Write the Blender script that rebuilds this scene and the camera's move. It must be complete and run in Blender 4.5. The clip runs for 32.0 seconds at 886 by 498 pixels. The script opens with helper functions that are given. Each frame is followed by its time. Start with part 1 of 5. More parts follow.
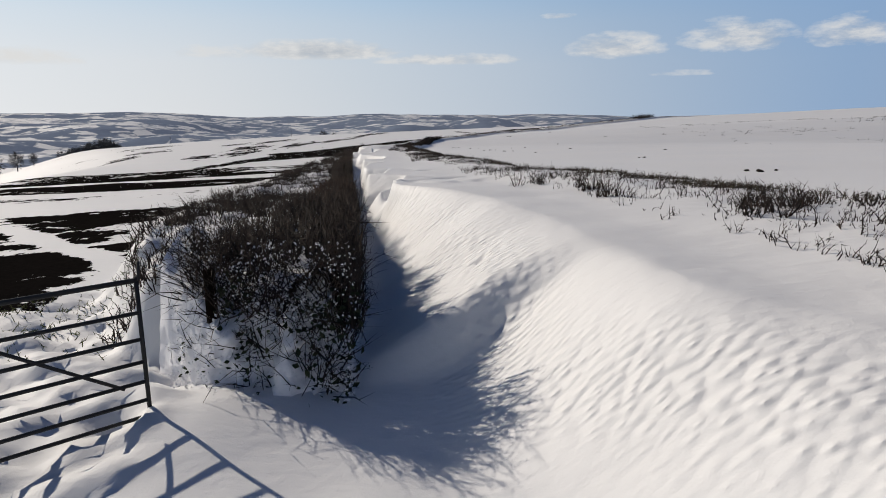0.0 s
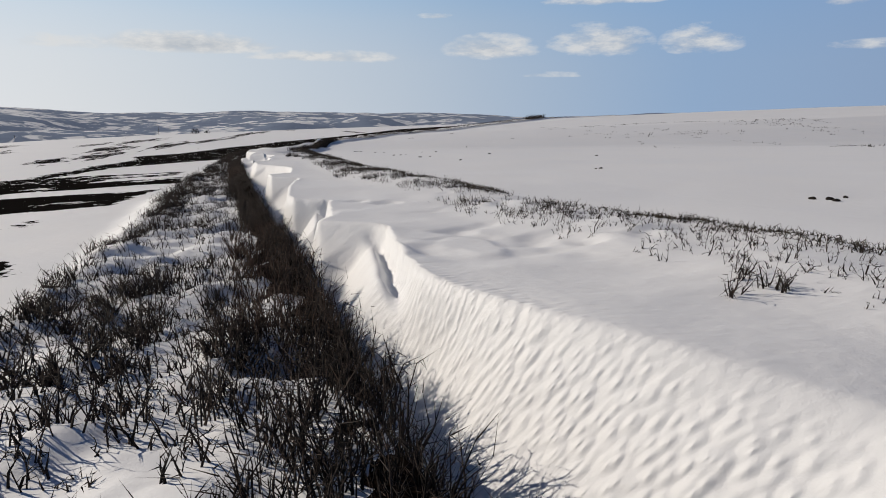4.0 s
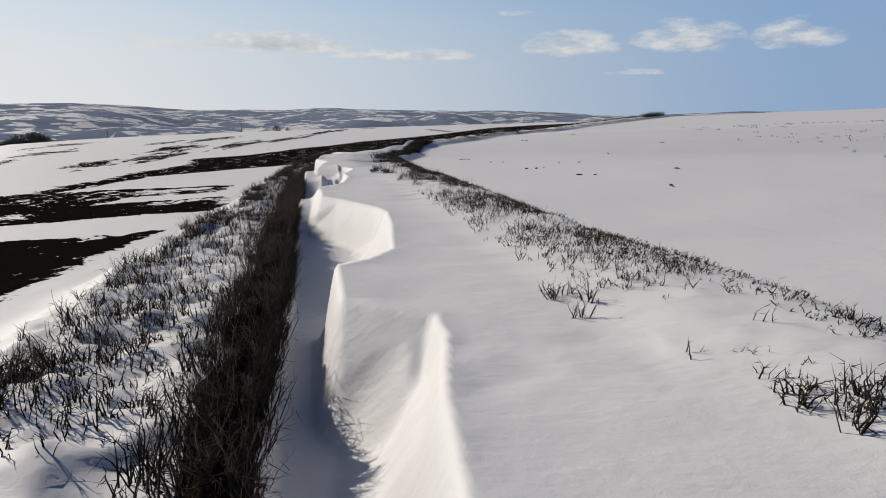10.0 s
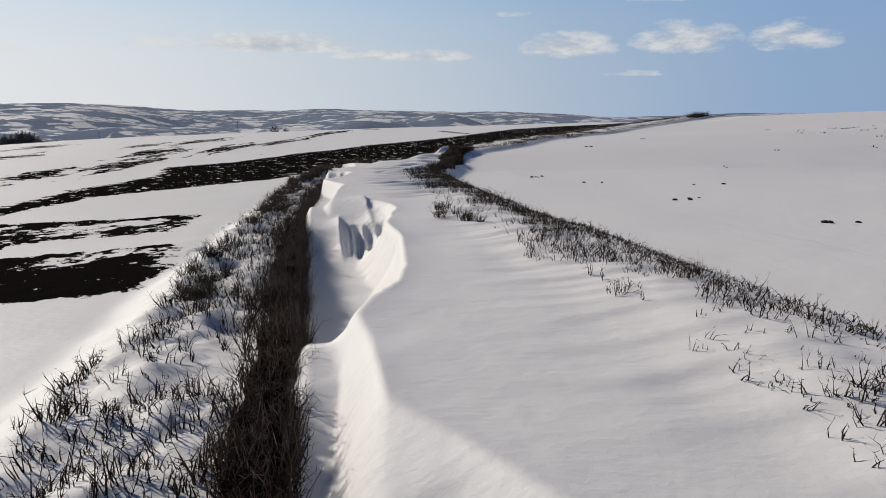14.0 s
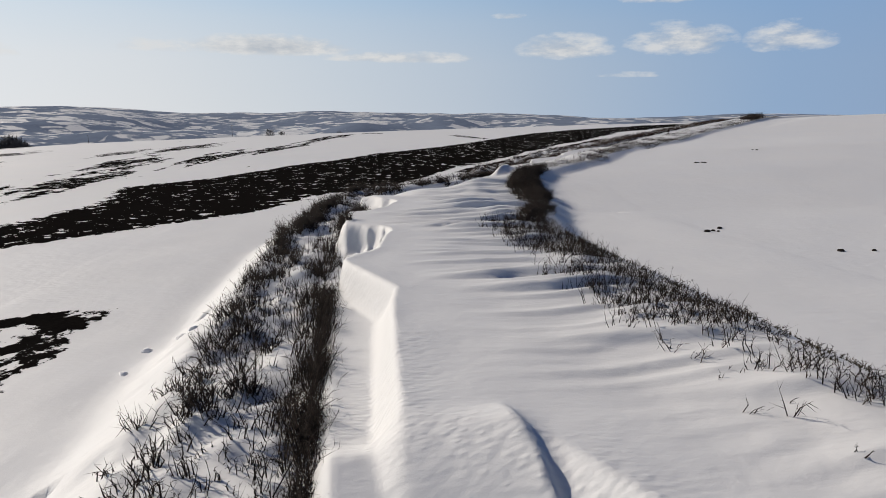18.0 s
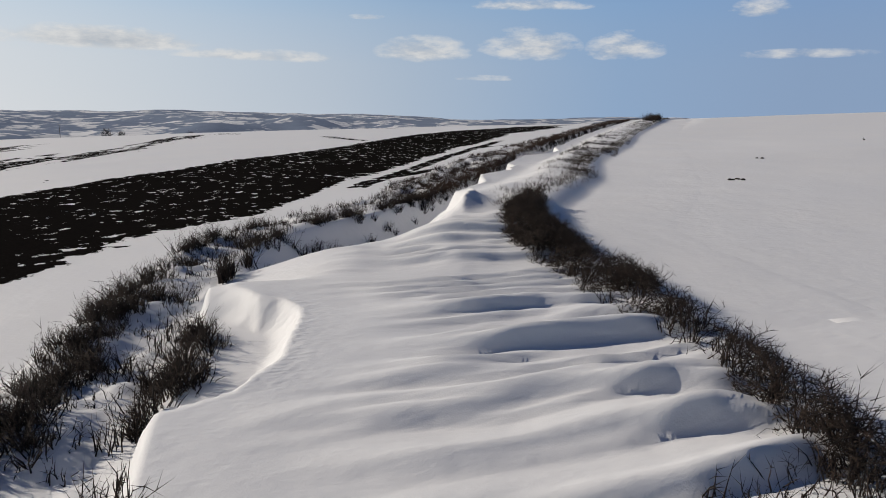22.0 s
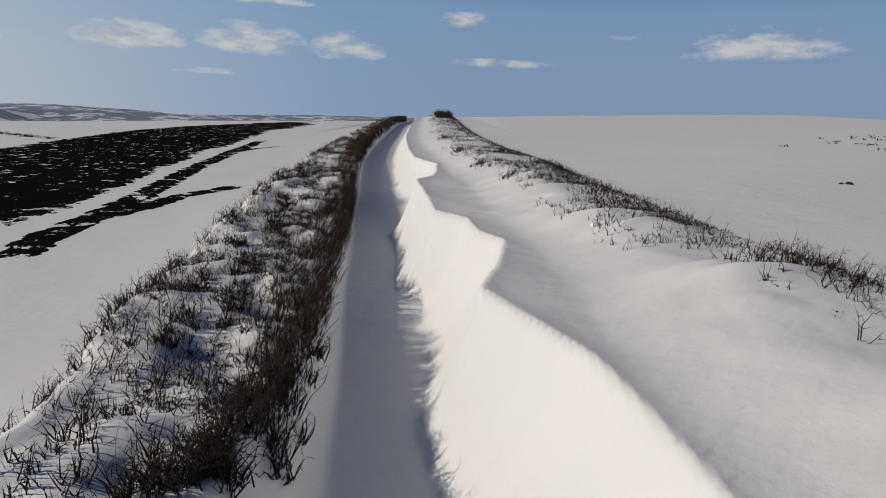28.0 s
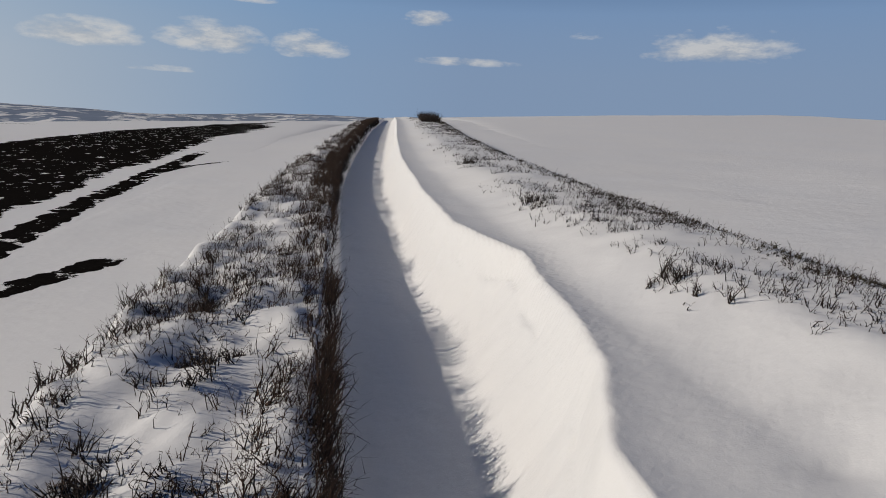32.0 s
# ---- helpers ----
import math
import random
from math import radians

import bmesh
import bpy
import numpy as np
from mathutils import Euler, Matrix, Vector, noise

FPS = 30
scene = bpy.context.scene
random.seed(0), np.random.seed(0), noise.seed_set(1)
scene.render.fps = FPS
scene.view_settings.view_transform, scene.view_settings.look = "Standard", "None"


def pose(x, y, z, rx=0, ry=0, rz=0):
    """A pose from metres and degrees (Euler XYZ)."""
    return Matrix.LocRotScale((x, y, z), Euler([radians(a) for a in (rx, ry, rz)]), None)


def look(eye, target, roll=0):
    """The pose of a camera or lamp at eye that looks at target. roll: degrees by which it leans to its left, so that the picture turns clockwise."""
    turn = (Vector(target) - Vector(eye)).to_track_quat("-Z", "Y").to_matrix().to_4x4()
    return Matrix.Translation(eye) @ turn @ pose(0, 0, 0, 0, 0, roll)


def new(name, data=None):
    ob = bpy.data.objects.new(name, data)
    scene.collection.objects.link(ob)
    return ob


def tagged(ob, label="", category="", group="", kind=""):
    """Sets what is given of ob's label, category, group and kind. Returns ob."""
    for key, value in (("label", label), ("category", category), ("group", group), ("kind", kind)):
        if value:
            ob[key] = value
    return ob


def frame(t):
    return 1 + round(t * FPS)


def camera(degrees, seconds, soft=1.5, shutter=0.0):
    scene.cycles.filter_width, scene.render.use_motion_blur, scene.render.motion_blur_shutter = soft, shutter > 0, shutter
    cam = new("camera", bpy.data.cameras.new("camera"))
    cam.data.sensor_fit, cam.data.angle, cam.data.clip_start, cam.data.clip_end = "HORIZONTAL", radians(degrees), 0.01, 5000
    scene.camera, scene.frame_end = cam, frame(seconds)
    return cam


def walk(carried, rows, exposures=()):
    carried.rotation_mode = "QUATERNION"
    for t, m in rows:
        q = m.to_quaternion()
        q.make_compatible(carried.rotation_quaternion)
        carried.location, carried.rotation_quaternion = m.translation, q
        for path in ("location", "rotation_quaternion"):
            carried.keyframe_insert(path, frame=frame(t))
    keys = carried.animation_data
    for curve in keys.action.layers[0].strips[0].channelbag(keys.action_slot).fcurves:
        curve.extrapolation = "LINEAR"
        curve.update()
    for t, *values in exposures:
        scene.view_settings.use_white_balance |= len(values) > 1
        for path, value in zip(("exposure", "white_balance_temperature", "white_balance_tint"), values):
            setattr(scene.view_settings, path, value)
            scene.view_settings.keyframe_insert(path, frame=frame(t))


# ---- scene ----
cam = camera(70.35, 32.0, soft=0.8)
PATH = [
    (0.0, pose(2.178, 10.492, 3.646, 77.78, 0.19, -0.05)),
    (0.5, pose(1.793, 11.369, 3.643, 77.73, 0.03, -1.53)),
    (1.0, pose(1.401, 12.304, 3.645, 77.75, -0.20, -2.86)),
    (1.5, pose(1.070, 13.216, 3.667, 77.74, -0.14, -4.44)),
    (2.0, pose(0.803, 14.125, 3.716, 77.73, -0.07, -6.06)),
    (2.5, pose(0.648, 14.949, 3.768, 77.68, -0.08, -7.69)),
    (3.0, pose(0.461, 15.797, 3.811, 77.66, -0.25, -9.05)),
    (3.5, pose(0.303, 16.635, 3.837, 77.67, -0.28, -10.11)),
    (5.5, pose(-0.227, 21.058, 3.768, 77.57, -0.60, -11.22)),
    (6.0, pose(-0.270, 22.632, 3.744, 77.60, -0.61, -11.20)),
    (6.5, pose(-0.273, 24.183, 3.716, 77.60, -0.70, -11.05)),
    (7.0, pose(-0.314, 25.909, 3.672, 77.57, -0.68, -9.02)),
    (7.5, pose(-0.332, 27.537, 3.633, 77.50, -0.60, -6.77)),
    (8.0, pose(-0.416, 29.231, 3.603, 77.52, -0.64, -6.77)),
    (8.5, pose(-0.556, 30.794, 3.587, 77.48, -0.59, -5.50)),
    (9.0, pose(-0.719, 32.509, 3.548, 77.48, -0.65, -3.90)),
    (9.5, pose(-0.911, 34.240, 3.499, 77.44, -0.61, -3.86)),
    (10.0, pose(-1.192, 36.080, 3.442, 77.41, -0.52, -3.87)),
    (10.5, pose(-1.416, 37.858, 3.393, 77.39, -0.46, -3.83)),
    (11.0, pose(-1.675, 39.761, 3.373, 77.37, -0.52, -3.89)),
    (11.5, pose(-1.949, 41.623, 3.317, 77.35, -0.51, -3.95)),
    (12.0, pose(-2.252, 43.693, 3.217, 77.42, -0.50, -3.97)),
    (12.5, pose(-2.536, 45.590, 3.126, 77.45, -0.67, -4.01)),
    (13.0, pose(-2.872, 47.532, 3.079, 77.46, -0.73, -4.00)),
    (13.5, pose(-3.177, 49.337, 3.037, 77.52, -0.61, -4.03)),
    (14.0, pose(-3.553, 51.191, 3.078, 77.49, -0.65, -4.02)),
    (14.5, pose(-3.916, 52.939, 3.106, 77.41, -0.88, -4.01)),
    (16.5, pose(-5.045, 60.230, 3.108, 77.52, -0.69, -4.09)),
    (17.0, pose(-5.285, 62.271, 3.091, 77.54, -0.67, -4.11)),
    (17.5, pose(-5.492, 64.142, 3.090, 77.58, -0.55, -4.16)),
    (18.0, pose(-5.716, 66.085, 3.061, 77.65, -0.46, -4.33)),
    (18.5, pose(-5.900, 67.874, 3.016, 77.66, -0.53, -5.57)),
    (19.0, pose(-6.127, 69.704, 2.981, 77.66, -0.80, -8.27)),
    (19.5, pose(-6.247, 71.651, 2.911, 77.71, -0.99, -9.87)),
    (20.0, pose(-6.347, 73.609, 2.833, 77.78, -1.18, -11.70)),
    (20.5, pose(-6.346, 75.428, 2.751, 77.92, -1.27, -14.41)),
    (21.0, pose(-6.356, 77.186, 2.695, 77.96, -1.25, -16.54)),
    (21.5, pose(-6.311, 78.981, 2.634, 77.94, -1.17, -16.71)),
    (22.0, pose(-6.224, 80.808, 2.593, 77.89, -1.05, -16.64)),
    (22.5, pose(-6.098, 82.479, 2.538, 77.89, -1.00, -16.76)),
    (23.0, pose(-5.983, 84.294, 2.495, 77.80, -0.96, -18.04)),
    (23.5, pose(-5.910, 86.016, 2.416, 77.91, -1.02, -19.93)),
    (24.0, pose(-5.773, 87.890, 2.375, 77.94, -1.15, -22.34)),
    (24.5, pose(-5.519, 89.641, 2.320, 78.04, -1.45, -25.99)),
    (25.0, pose(-5.175, 91.450, 2.235, 78.14, -1.73, -30.18)),
    (25.5, pose(-4.793, 93.038, 2.190, 78.21, -1.78, -33.30)),
    (26.0, pose(-4.343, 94.742, 2.197, 78.11, -2.07, -35.32)),
    (26.5, pose(-3.738, 96.399, 2.127, 78.13, -2.16, -36.61)),
    (28.5, pose(-1.236, 102.314, 1.963, 78.44, -2.50, -40.95)),
    (29.0, pose(-0.350, 103.902, 1.935, 78.44, -2.36, -40.82)),
    (29.5, pose(0.517, 105.374, 1.960, 78.49, -2.29, -40.99)),
    (30.0, pose(1.502, 106.975, 1.990, 78.52, -2.35, -42.13)),
    (30.5, pose(2.400, 108.343, 2.020, 78.63, -2.26, -43.37)),
    (31.0, pose(3.394, 109.784, 2.142, 78.54, -2.26, -43.63)),
    (31.5, pose(4.295, 111.118, 2.278, 78.48, -2.26, -43.63)),
    (32.0, pose(5.277, 112.545, 2.456, 78.42, -2.37, -43.66)),
]
walk(cam, PATH, [(0, 0.0), (20, 0.0), (24, -0.15), (28.5, -0.3), (32, -0.3)])

# ---- light ----
SUN_EL, SUN_ROT = 28.0, -54.0
sun = new("sun", bpy.data.lights.new("sun", "SUN"))
sun.data.energy, sun.data.angle, sun.data.color = 3.95, radians(0.6), (1.0, 0.905, 0.78)
sd = Vector((math.sin(radians(SUN_ROT)) * math.cos(radians(SUN_EL)), math.cos(radians(SUN_ROT)) * math.cos(radians(SUN_EL)), math.sin(radians(SUN_EL))))
sun.matrix_world = look((0, 60, 60), Vector((0, 60, 60)) - sd)


class Nodes:
    """Short hand for node trees."""

    def __init__(self, tree):
        self.t = tree
        tree.nodes.clear()

    def n(self, kind, attribute="", **ins):
        nd = self.t.nodes.new("ShaderNode" + kind)
        if attribute:
            nd.attribute_name = attribute
        for k, v in ins.items():
            key = int(k[1:]) if k[0] == "i" and k[1:].isdigit() else k.replace("_", " ")
            self.put(nd.inputs[key], v)
        return nd

    def put(self, sock, v):
        if isinstance(v, bpy.types.NodeSocket):
            self.t.links.new(v, sock)
        elif isinstance(v, bpy.types.Node):
            self.t.links.new(v.outputs[0], sock)
        else:
            sock.default_value = v

    def math(self, op, a, b=0.0, c=0.0, clamp=False):
        nd = self.t.nodes.new("ShaderNodeMath")
        nd.operation, nd.use_clamp = op, clamp
        for i, v in enumerate((a, b, c)):
            self.put(nd.inputs[i], v)
        return nd.outputs[0]

    def ramp(self, fac, *stops):
        nd = self.t.nodes.new("ShaderNodeValToRGB")
        el = nd.color_ramp.elements
        while len(el) < len(stops):
            el.new(0.5)
        for e, (p, c) in zip(el, stops):
            e.position = p
            e.color = (c, c, c, 1) if isinstance(c, (int, float)) else (*c, 1)
        self.put(nd.inputs[0], fac)
        return nd.outputs[0]

    def mix(self, fac, a, b):
        nd = self.t.nodes.new("ShaderNodeMix")
        nd.data_type = "RGBA"
        self.put(nd.inputs[0], fac)
        for s, v in ((nd.inputs[6], a), (nd.inputs[7], b)):
            self.put(s, (*v, 1) if isinstance(v, tuple) and len(v) == 3 else v)
        return nd.outputs[2]

    def noise(self, scale, detail=4.0, rough=0.55, vec=None):
        nd = self.n("TexNoise", Scale=scale, Detail=detail, Roughness=rough)
        if vec is not None:
            self.put(nd.inputs["Vector"], vec)
        return nd.outputs[0]


# ---- sky ----
world = bpy.data.worlds.new("sky")
scene.world = world
world.use_nodes = True
N = Nodes(world.node_tree)
sky = N.n("TexSky")
sky.sky_type, sky.sun_disc, sky.sun_elevation, sky.sun_rotation = "NISHITA", False, radians(SUN_EL), radians(SUN_ROT)
sky.altitude, sky.air_density, sky.dust_density, sky.ozone_density = 200.0, 1.0, 0.5, 2.0
tc = N.n("TexCoord")
sep = N.n("SeparateXYZ", Vector=tc.outputs["Generated"])
az = N.math("ARCTAN2", sep.outputs[0], sep.outputs[1])          # 0 ahead, grows to the right
el = N.math("ARCSINE", sep.outputs[2])
cvec = N.n("CombineXYZ", X=N.math("MULTIPLY", az, 17.0), Y=N.math("MULTIPLY", el, 44.0), Z=0.0)
cn = N.noise(1.1, 8.0, 0.6, cvec)
wisp = N.noise(0.35, 6.0, 0.6, cvec)


def cloud(a, e, wa, we, strong):
    """A soft oval of cloud at that bearing and height, in degrees."""
    x = N.math("DIVIDE", N.math("SUBTRACT", az, radians(a)), radians(wa))
    y0 = N.math("SUBTRACT", el, radians(e))
    y = N.math("DIVIDE", N.math("MAXIMUM", y0, N.math("MULTIPLY", y0, -2.2)), radians(we))
    d = N.math("ADD", N.math("MULTIPLY", x, x), N.math("MULTIPLY", y, y))
    return N.math("MULTIPLY", N.math("MAXIMUM", N.math("SUBTRACT", 1.0, d), 0.0), strong)


CLOUDS = [(-10.5, 5.0, 8.5, 1.4, 1.25), (-19, 4.8, 6, .9, .55), (1, 4.4, 9, .8, .9), (15, 5.1, 4.8, 1.7, 1), (24, 5.5, 5.0, 2.1, 1), (32, 5.4, 3.6, 1.9, .95), (10, 7.9, 2, .4, .75), (24, 9.0, 6, .8, .8), (20.5, 3.1, 4, .4, .45), (45, 4.9, 6, .6, .55), (42, 8.2, 2.5, 1.2, .75), (66, 6.2, 6.8, 2.2, .9), (56, 7.3, 2, .6, .4),
          (-35, 4.0, 9, 1.2, .7), (-28, 9.5, 6, 1.2, .6), (-62, 6.0, 12, 1.6, .8), (120, 8, 14, 1.6, .8), (175, 8, 16, 1.8, .8), (-120, 9, 15, 1.8, .8)]
mask = None
for c in CLOUDS:
    m = cloud(*c)
    mask = m if mask is None else N.math("MAXIMUM", mask, m)
edge = N.math("ADD", N.math("MULTIPLY", mask, 1.1), N.math("MULTIPLY", N.math("MULTIPLY", N.math("SUBTRACT", cn, 0.55), 2.8), N.math("MULTIPLY", mask, 5.0, clamp=True)))
body = N.ramp(edge, (0.1, 0.0), (0.95, 1.0))
shade = N.ramp(N.math("ADD", N.math("MULTIPLY", cn, 0.7), N.math("MULTIPLY", wisp, 0.3)), (0.34, (0.52, 0.57, 0.64)), (0.54, (0.97, 0.96, 0.94)))
haze = N.ramp(el, (0.0, 1.0), (0.07, 0.9), (0.13, 0.6), (0.18, 0.2), (0.24, 0.0))
left = N.ramp(N.math("MULTIPLY", N.math("ADD", az, 1.2), 0.5), (0.0, 1.0), (0.42, 0.95), (0.66, 0.7), (0.88, 0.30), (1.0, 0.40))
hz = N.math("MULTIPLY", haze, left)
hcol = N.ramp(N.math("MULTIPLY", N.math("ADD", az, 1.2), 0.5), (0.0, (1.2, 1.2, 1.2)), (0.5, (0.83, 0.855, 0.88)), (1.0, (0.44, 0.50, 0.59)))
low = N.ramp(N.math("MULTIPLY", N.math("ADD", az, 1.2), 0.5), (0.0, (13.5, 16.5, 18.5)), (0.55, (6.8, 10.4, 14.4)), (0.72, (5.0, 8.2, 12.4)), (0.85, (4.3, 7.4, 12.0)), (1.0, (3.9, 6.6, 11.2)))
blue = N.mix(N.ramp(el, (0.16, 0.0), (0.30, 1.0)), low, N.mix(0.15, (0.36, 0.88, 2.5), sky.outputs[0]))
bg1 = N.n("Background", Color=blue, Strength=0.05)
bg2 = N.n("Background", Color=hcol, Strength=0.80)
bg3 = N.n("Background", Color=shade, Strength=0.74)
mx1 = N.n("MixShader", i0=hz, i1=bg1, i2=bg2)
mx2 = N.n("MixShader", i0=N.math("MULTIPLY", body, 0.78), i1=mx1, i2=bg3)
N.n("OutputWorld", Surface=mx2)


# ---- materials ----
def material(name):
    m = bpy.data.materials.new(name)
    m.use_nodes = True
    return m, Nodes(m.node_tree)


def finish(N, color, rough=0.9, bump=None, strength=0.3, dist=0.02, spec=0.25, sss=0.0):
    p = N.n("BsdfPrincipled", Base_Color=color if not (isinstance(color, tuple) and len(color) == 3) else (*color, 1), Roughness=rough)
    N.put(p.inputs["Specular IOR Level"], spec)
    if bump is not None:
        b = N.n("Bump", Strength=strength, Distance=dist, Height=bump)
        N.put(p.inputs["Normal"], b.outputs[0])
    N.n("OutputMaterial", Surface=p)


def snow_ground(name):
    """Snow with bare ploughed soil where the attribute says so, and far fields and woods in the distance with haze in
    their colour.
    """
    m, N = material(name)
    geo = N.n("NewGeometry")
    pos = geo.outputs["Position"]
    soil = N.n("Attribute", "soil").outputs["Fac"]
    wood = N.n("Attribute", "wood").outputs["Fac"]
    stretch = N.n("Mapping", Vector=pos, Rotation=(0, 0, radians(20)), Scale=(2.3, 1.9, 3.0))
    clod = N.math("ADD", N.math("MULTIPLY", N.noise(1.0, 6.0, 0.68, stretch), 0.5), N.math("MULTIPLY", N.noise(0.42, 3.0, 0.6, stretch), 0.5))
    fine = N.noise(9.0, 4.0, 0.6, pos)
    thr = N.math("ADD", N.math("MULTIPLY", soil, 0.542), N.math("SUBTRACT", clod, 0.92))
    k = N.ramp(N.math("ADD", thr, N.math("MULTIPLY", N.math("SUBTRACT", fine, 0.5), 0.10)), (0.0, 0.0), (0.018, 1.0))
    tint = N.noise(0.22, 3.0, 0.5, pos)
    snow = N.mix(tint, (0.69, 0.70, 0.72), (0.74, 0.735, 0.73))
    earth = N.mix(fine, (0.0038, 0.0035, 0.0034), (0.013, 0.0115, 0.0105))
    col = N.mix(k, snow, earth)
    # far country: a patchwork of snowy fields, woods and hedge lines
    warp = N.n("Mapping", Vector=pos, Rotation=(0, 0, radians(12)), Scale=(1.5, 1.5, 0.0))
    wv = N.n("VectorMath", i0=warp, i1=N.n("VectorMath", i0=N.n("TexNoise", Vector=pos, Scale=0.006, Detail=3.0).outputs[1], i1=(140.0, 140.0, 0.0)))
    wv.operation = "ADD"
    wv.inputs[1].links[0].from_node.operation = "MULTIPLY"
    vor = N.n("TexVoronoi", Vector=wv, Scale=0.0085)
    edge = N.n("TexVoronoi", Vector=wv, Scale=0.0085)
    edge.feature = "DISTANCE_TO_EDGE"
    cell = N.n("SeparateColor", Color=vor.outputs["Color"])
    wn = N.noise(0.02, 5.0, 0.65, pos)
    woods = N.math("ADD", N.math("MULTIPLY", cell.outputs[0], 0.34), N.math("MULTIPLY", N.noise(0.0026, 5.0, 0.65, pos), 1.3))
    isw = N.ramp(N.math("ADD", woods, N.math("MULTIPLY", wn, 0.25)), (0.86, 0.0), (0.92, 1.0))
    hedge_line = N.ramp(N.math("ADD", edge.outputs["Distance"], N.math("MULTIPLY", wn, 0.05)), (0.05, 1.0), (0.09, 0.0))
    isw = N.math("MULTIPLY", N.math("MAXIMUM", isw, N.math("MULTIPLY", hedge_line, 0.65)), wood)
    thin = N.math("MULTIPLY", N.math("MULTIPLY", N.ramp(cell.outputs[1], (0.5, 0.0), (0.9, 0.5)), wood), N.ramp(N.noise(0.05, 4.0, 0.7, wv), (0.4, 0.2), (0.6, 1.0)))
    # distance haze is put into the blue-grey of these fields and woods
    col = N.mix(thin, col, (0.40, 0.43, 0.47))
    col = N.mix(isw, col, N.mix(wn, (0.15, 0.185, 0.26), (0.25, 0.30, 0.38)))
    ripmap = N.n("Mapping", Vector=pos, Rotation=(0, 0, radians(24)), Scale=(3.2, 9.0, 3.0))
    rip = N.noise(1.0, 2.0, 0.5, ripmap)
    fluted = N.n("Attribute", "ripple").outputs["Fac"]
    spots = N.ramp(N.noise(0.35, 2.0, 0.5, pos), (0.52, 0.0), (0.66, 1.0))
    small = N.n("TexVoronoi", Vector=N.n("Mapping", Vector=pos, Rotation=(0, 0, radians(24)), Scale=(8.5, 15.0, 6.0)), Scale=1.0)
    small.feature = "SMOOTH_F1"
    lumpy = N.noise(2.6, 4.0, 0.55, pos)
    big = N.noise(0.6, 4.0, 0.5, pos)
    grain = N.noise(60.0, 2.0, 0.6, pos)
    h = N.math("ADD", N.math("ADD", N.math("MULTIPLY", rip, 0.2), N.math("MULTIPLY", big, 0.8)), N.math("MULTIPLY", grain, 0.05))
    h = N.math("ADD", h, N.math("ADD", N.math("MULTIPLY", lumpy, 0.36), N.math("MULTIPLY", N.math("MULTIPLY", small.outputs["Distance"], -0.8), N.math("ADD", fluted, N.math("MULTIPLY", spots, 0.10)))))
    h = N.math("ADD", h, N.math("MULTIPLY", N.math("MULTIPLY", k, clod), 3.0))
    finish(N, col, 0.66, h, 0.58, 0.07, N.math("SUBTRACT", 0.36, N.math("MULTIPLY", N.math("MAXIMUM", k, isw), 0.36)))
    return m


def twig_mat(name, a, b, c, spec=0.2):
    m, N = material(name)
    rnd = N.n("NewGeometry").outputs["Random Per Island"]
    pos = N.n("NewGeometry").outputs["Position"]
    col = N.ramp(N.math("FRACT", N.math("ADD", rnd, N.math("MULTIPLY", N.noise(0.8, 2.0, 0.5, pos), 0.6))), (0.0, a), (0.5, b), (1.0, c))
    finish(N, col, 0.8, N.noise(40.0, 2.0, 0.6, pos), 0.3, 0.01, spec)
    return m


M_GROUND = snow_ground("snow_and_soil")
M_TWIG = twig_mat("hawthorn_twigs", (0.009, 0.0072, 0.0066), (0.023, 0.0172, 0.0142), (0.056, 0.039, 0.031))
# near-black twig colour with the hedge's inner shade in it, also on the post
M_HEART = twig_mat("hedge_heart_shade", (0.003, 0.0025, 0.0022), (0.006, 0.0046, 0.004), (0.011, 0.0078, 0.0064), 0.0)
M_RED = twig_mat("russet_twigs", (0.015, 0.0098, 0.0078), (0.038, 0.0235, 0.0172), (0.08, 0.05, 0.037))
M_GRASS = twig_mat("dead_grass", (0.018, 0.015, 0.01), (0.045, 0.038, 0.026), (0.10, 0.085, 0.06))
M_GREEN = twig_mat("green_grass", (0.03, 0.04, 0.012), (0.06, 0.075, 0.025), (0.12, 0.13, 0.05))
M_LEAF = twig_mat("ivy_leaves", (0.008, 0.014, 0.006), (0.02, 0.03, 0.012), (0.05, 0.06, 0.03))
M_FAR = twig_mat("far_trees", (0.03, 0.032, 0.036), (0.05, 0.052, 0.058), (0.08, 0.08, 0.085))
mm, N = material("galvanised_steel")
finish(N, N.mix(N.noise(12.0, 3.0), (0.012, 0.012, 0.013), (0.035, 0.035, 0.036)), 0.6, spec=0.25)
M_STEEL = mm
mm, N = material("weathered_wood")
finish(N, N.mix(N.noise(8.0, 4.0), (0.04, 0.033, 0.028), (0.11, 0.09, 0.075)), 0.85, N.noise(30.0), 0.4)
M_WOOD = mm
mm, N = material("snow_lump")
finish(N, (0.84, 0.84, 0.86), 0.75, N.noise(7.0, 4.0), 0.5, 0.05)
M_SNOW = mm
mm, N = material("frozen_soil")
finish(N, N.mix(N.noise(15.0, 4.0), (0.012, 0.011, 0.01), (0.045, 0.038, 0.032)), 0.9, N.noise(25.0), 0.5, 0.03, 0.05)
M_CLOD = mm

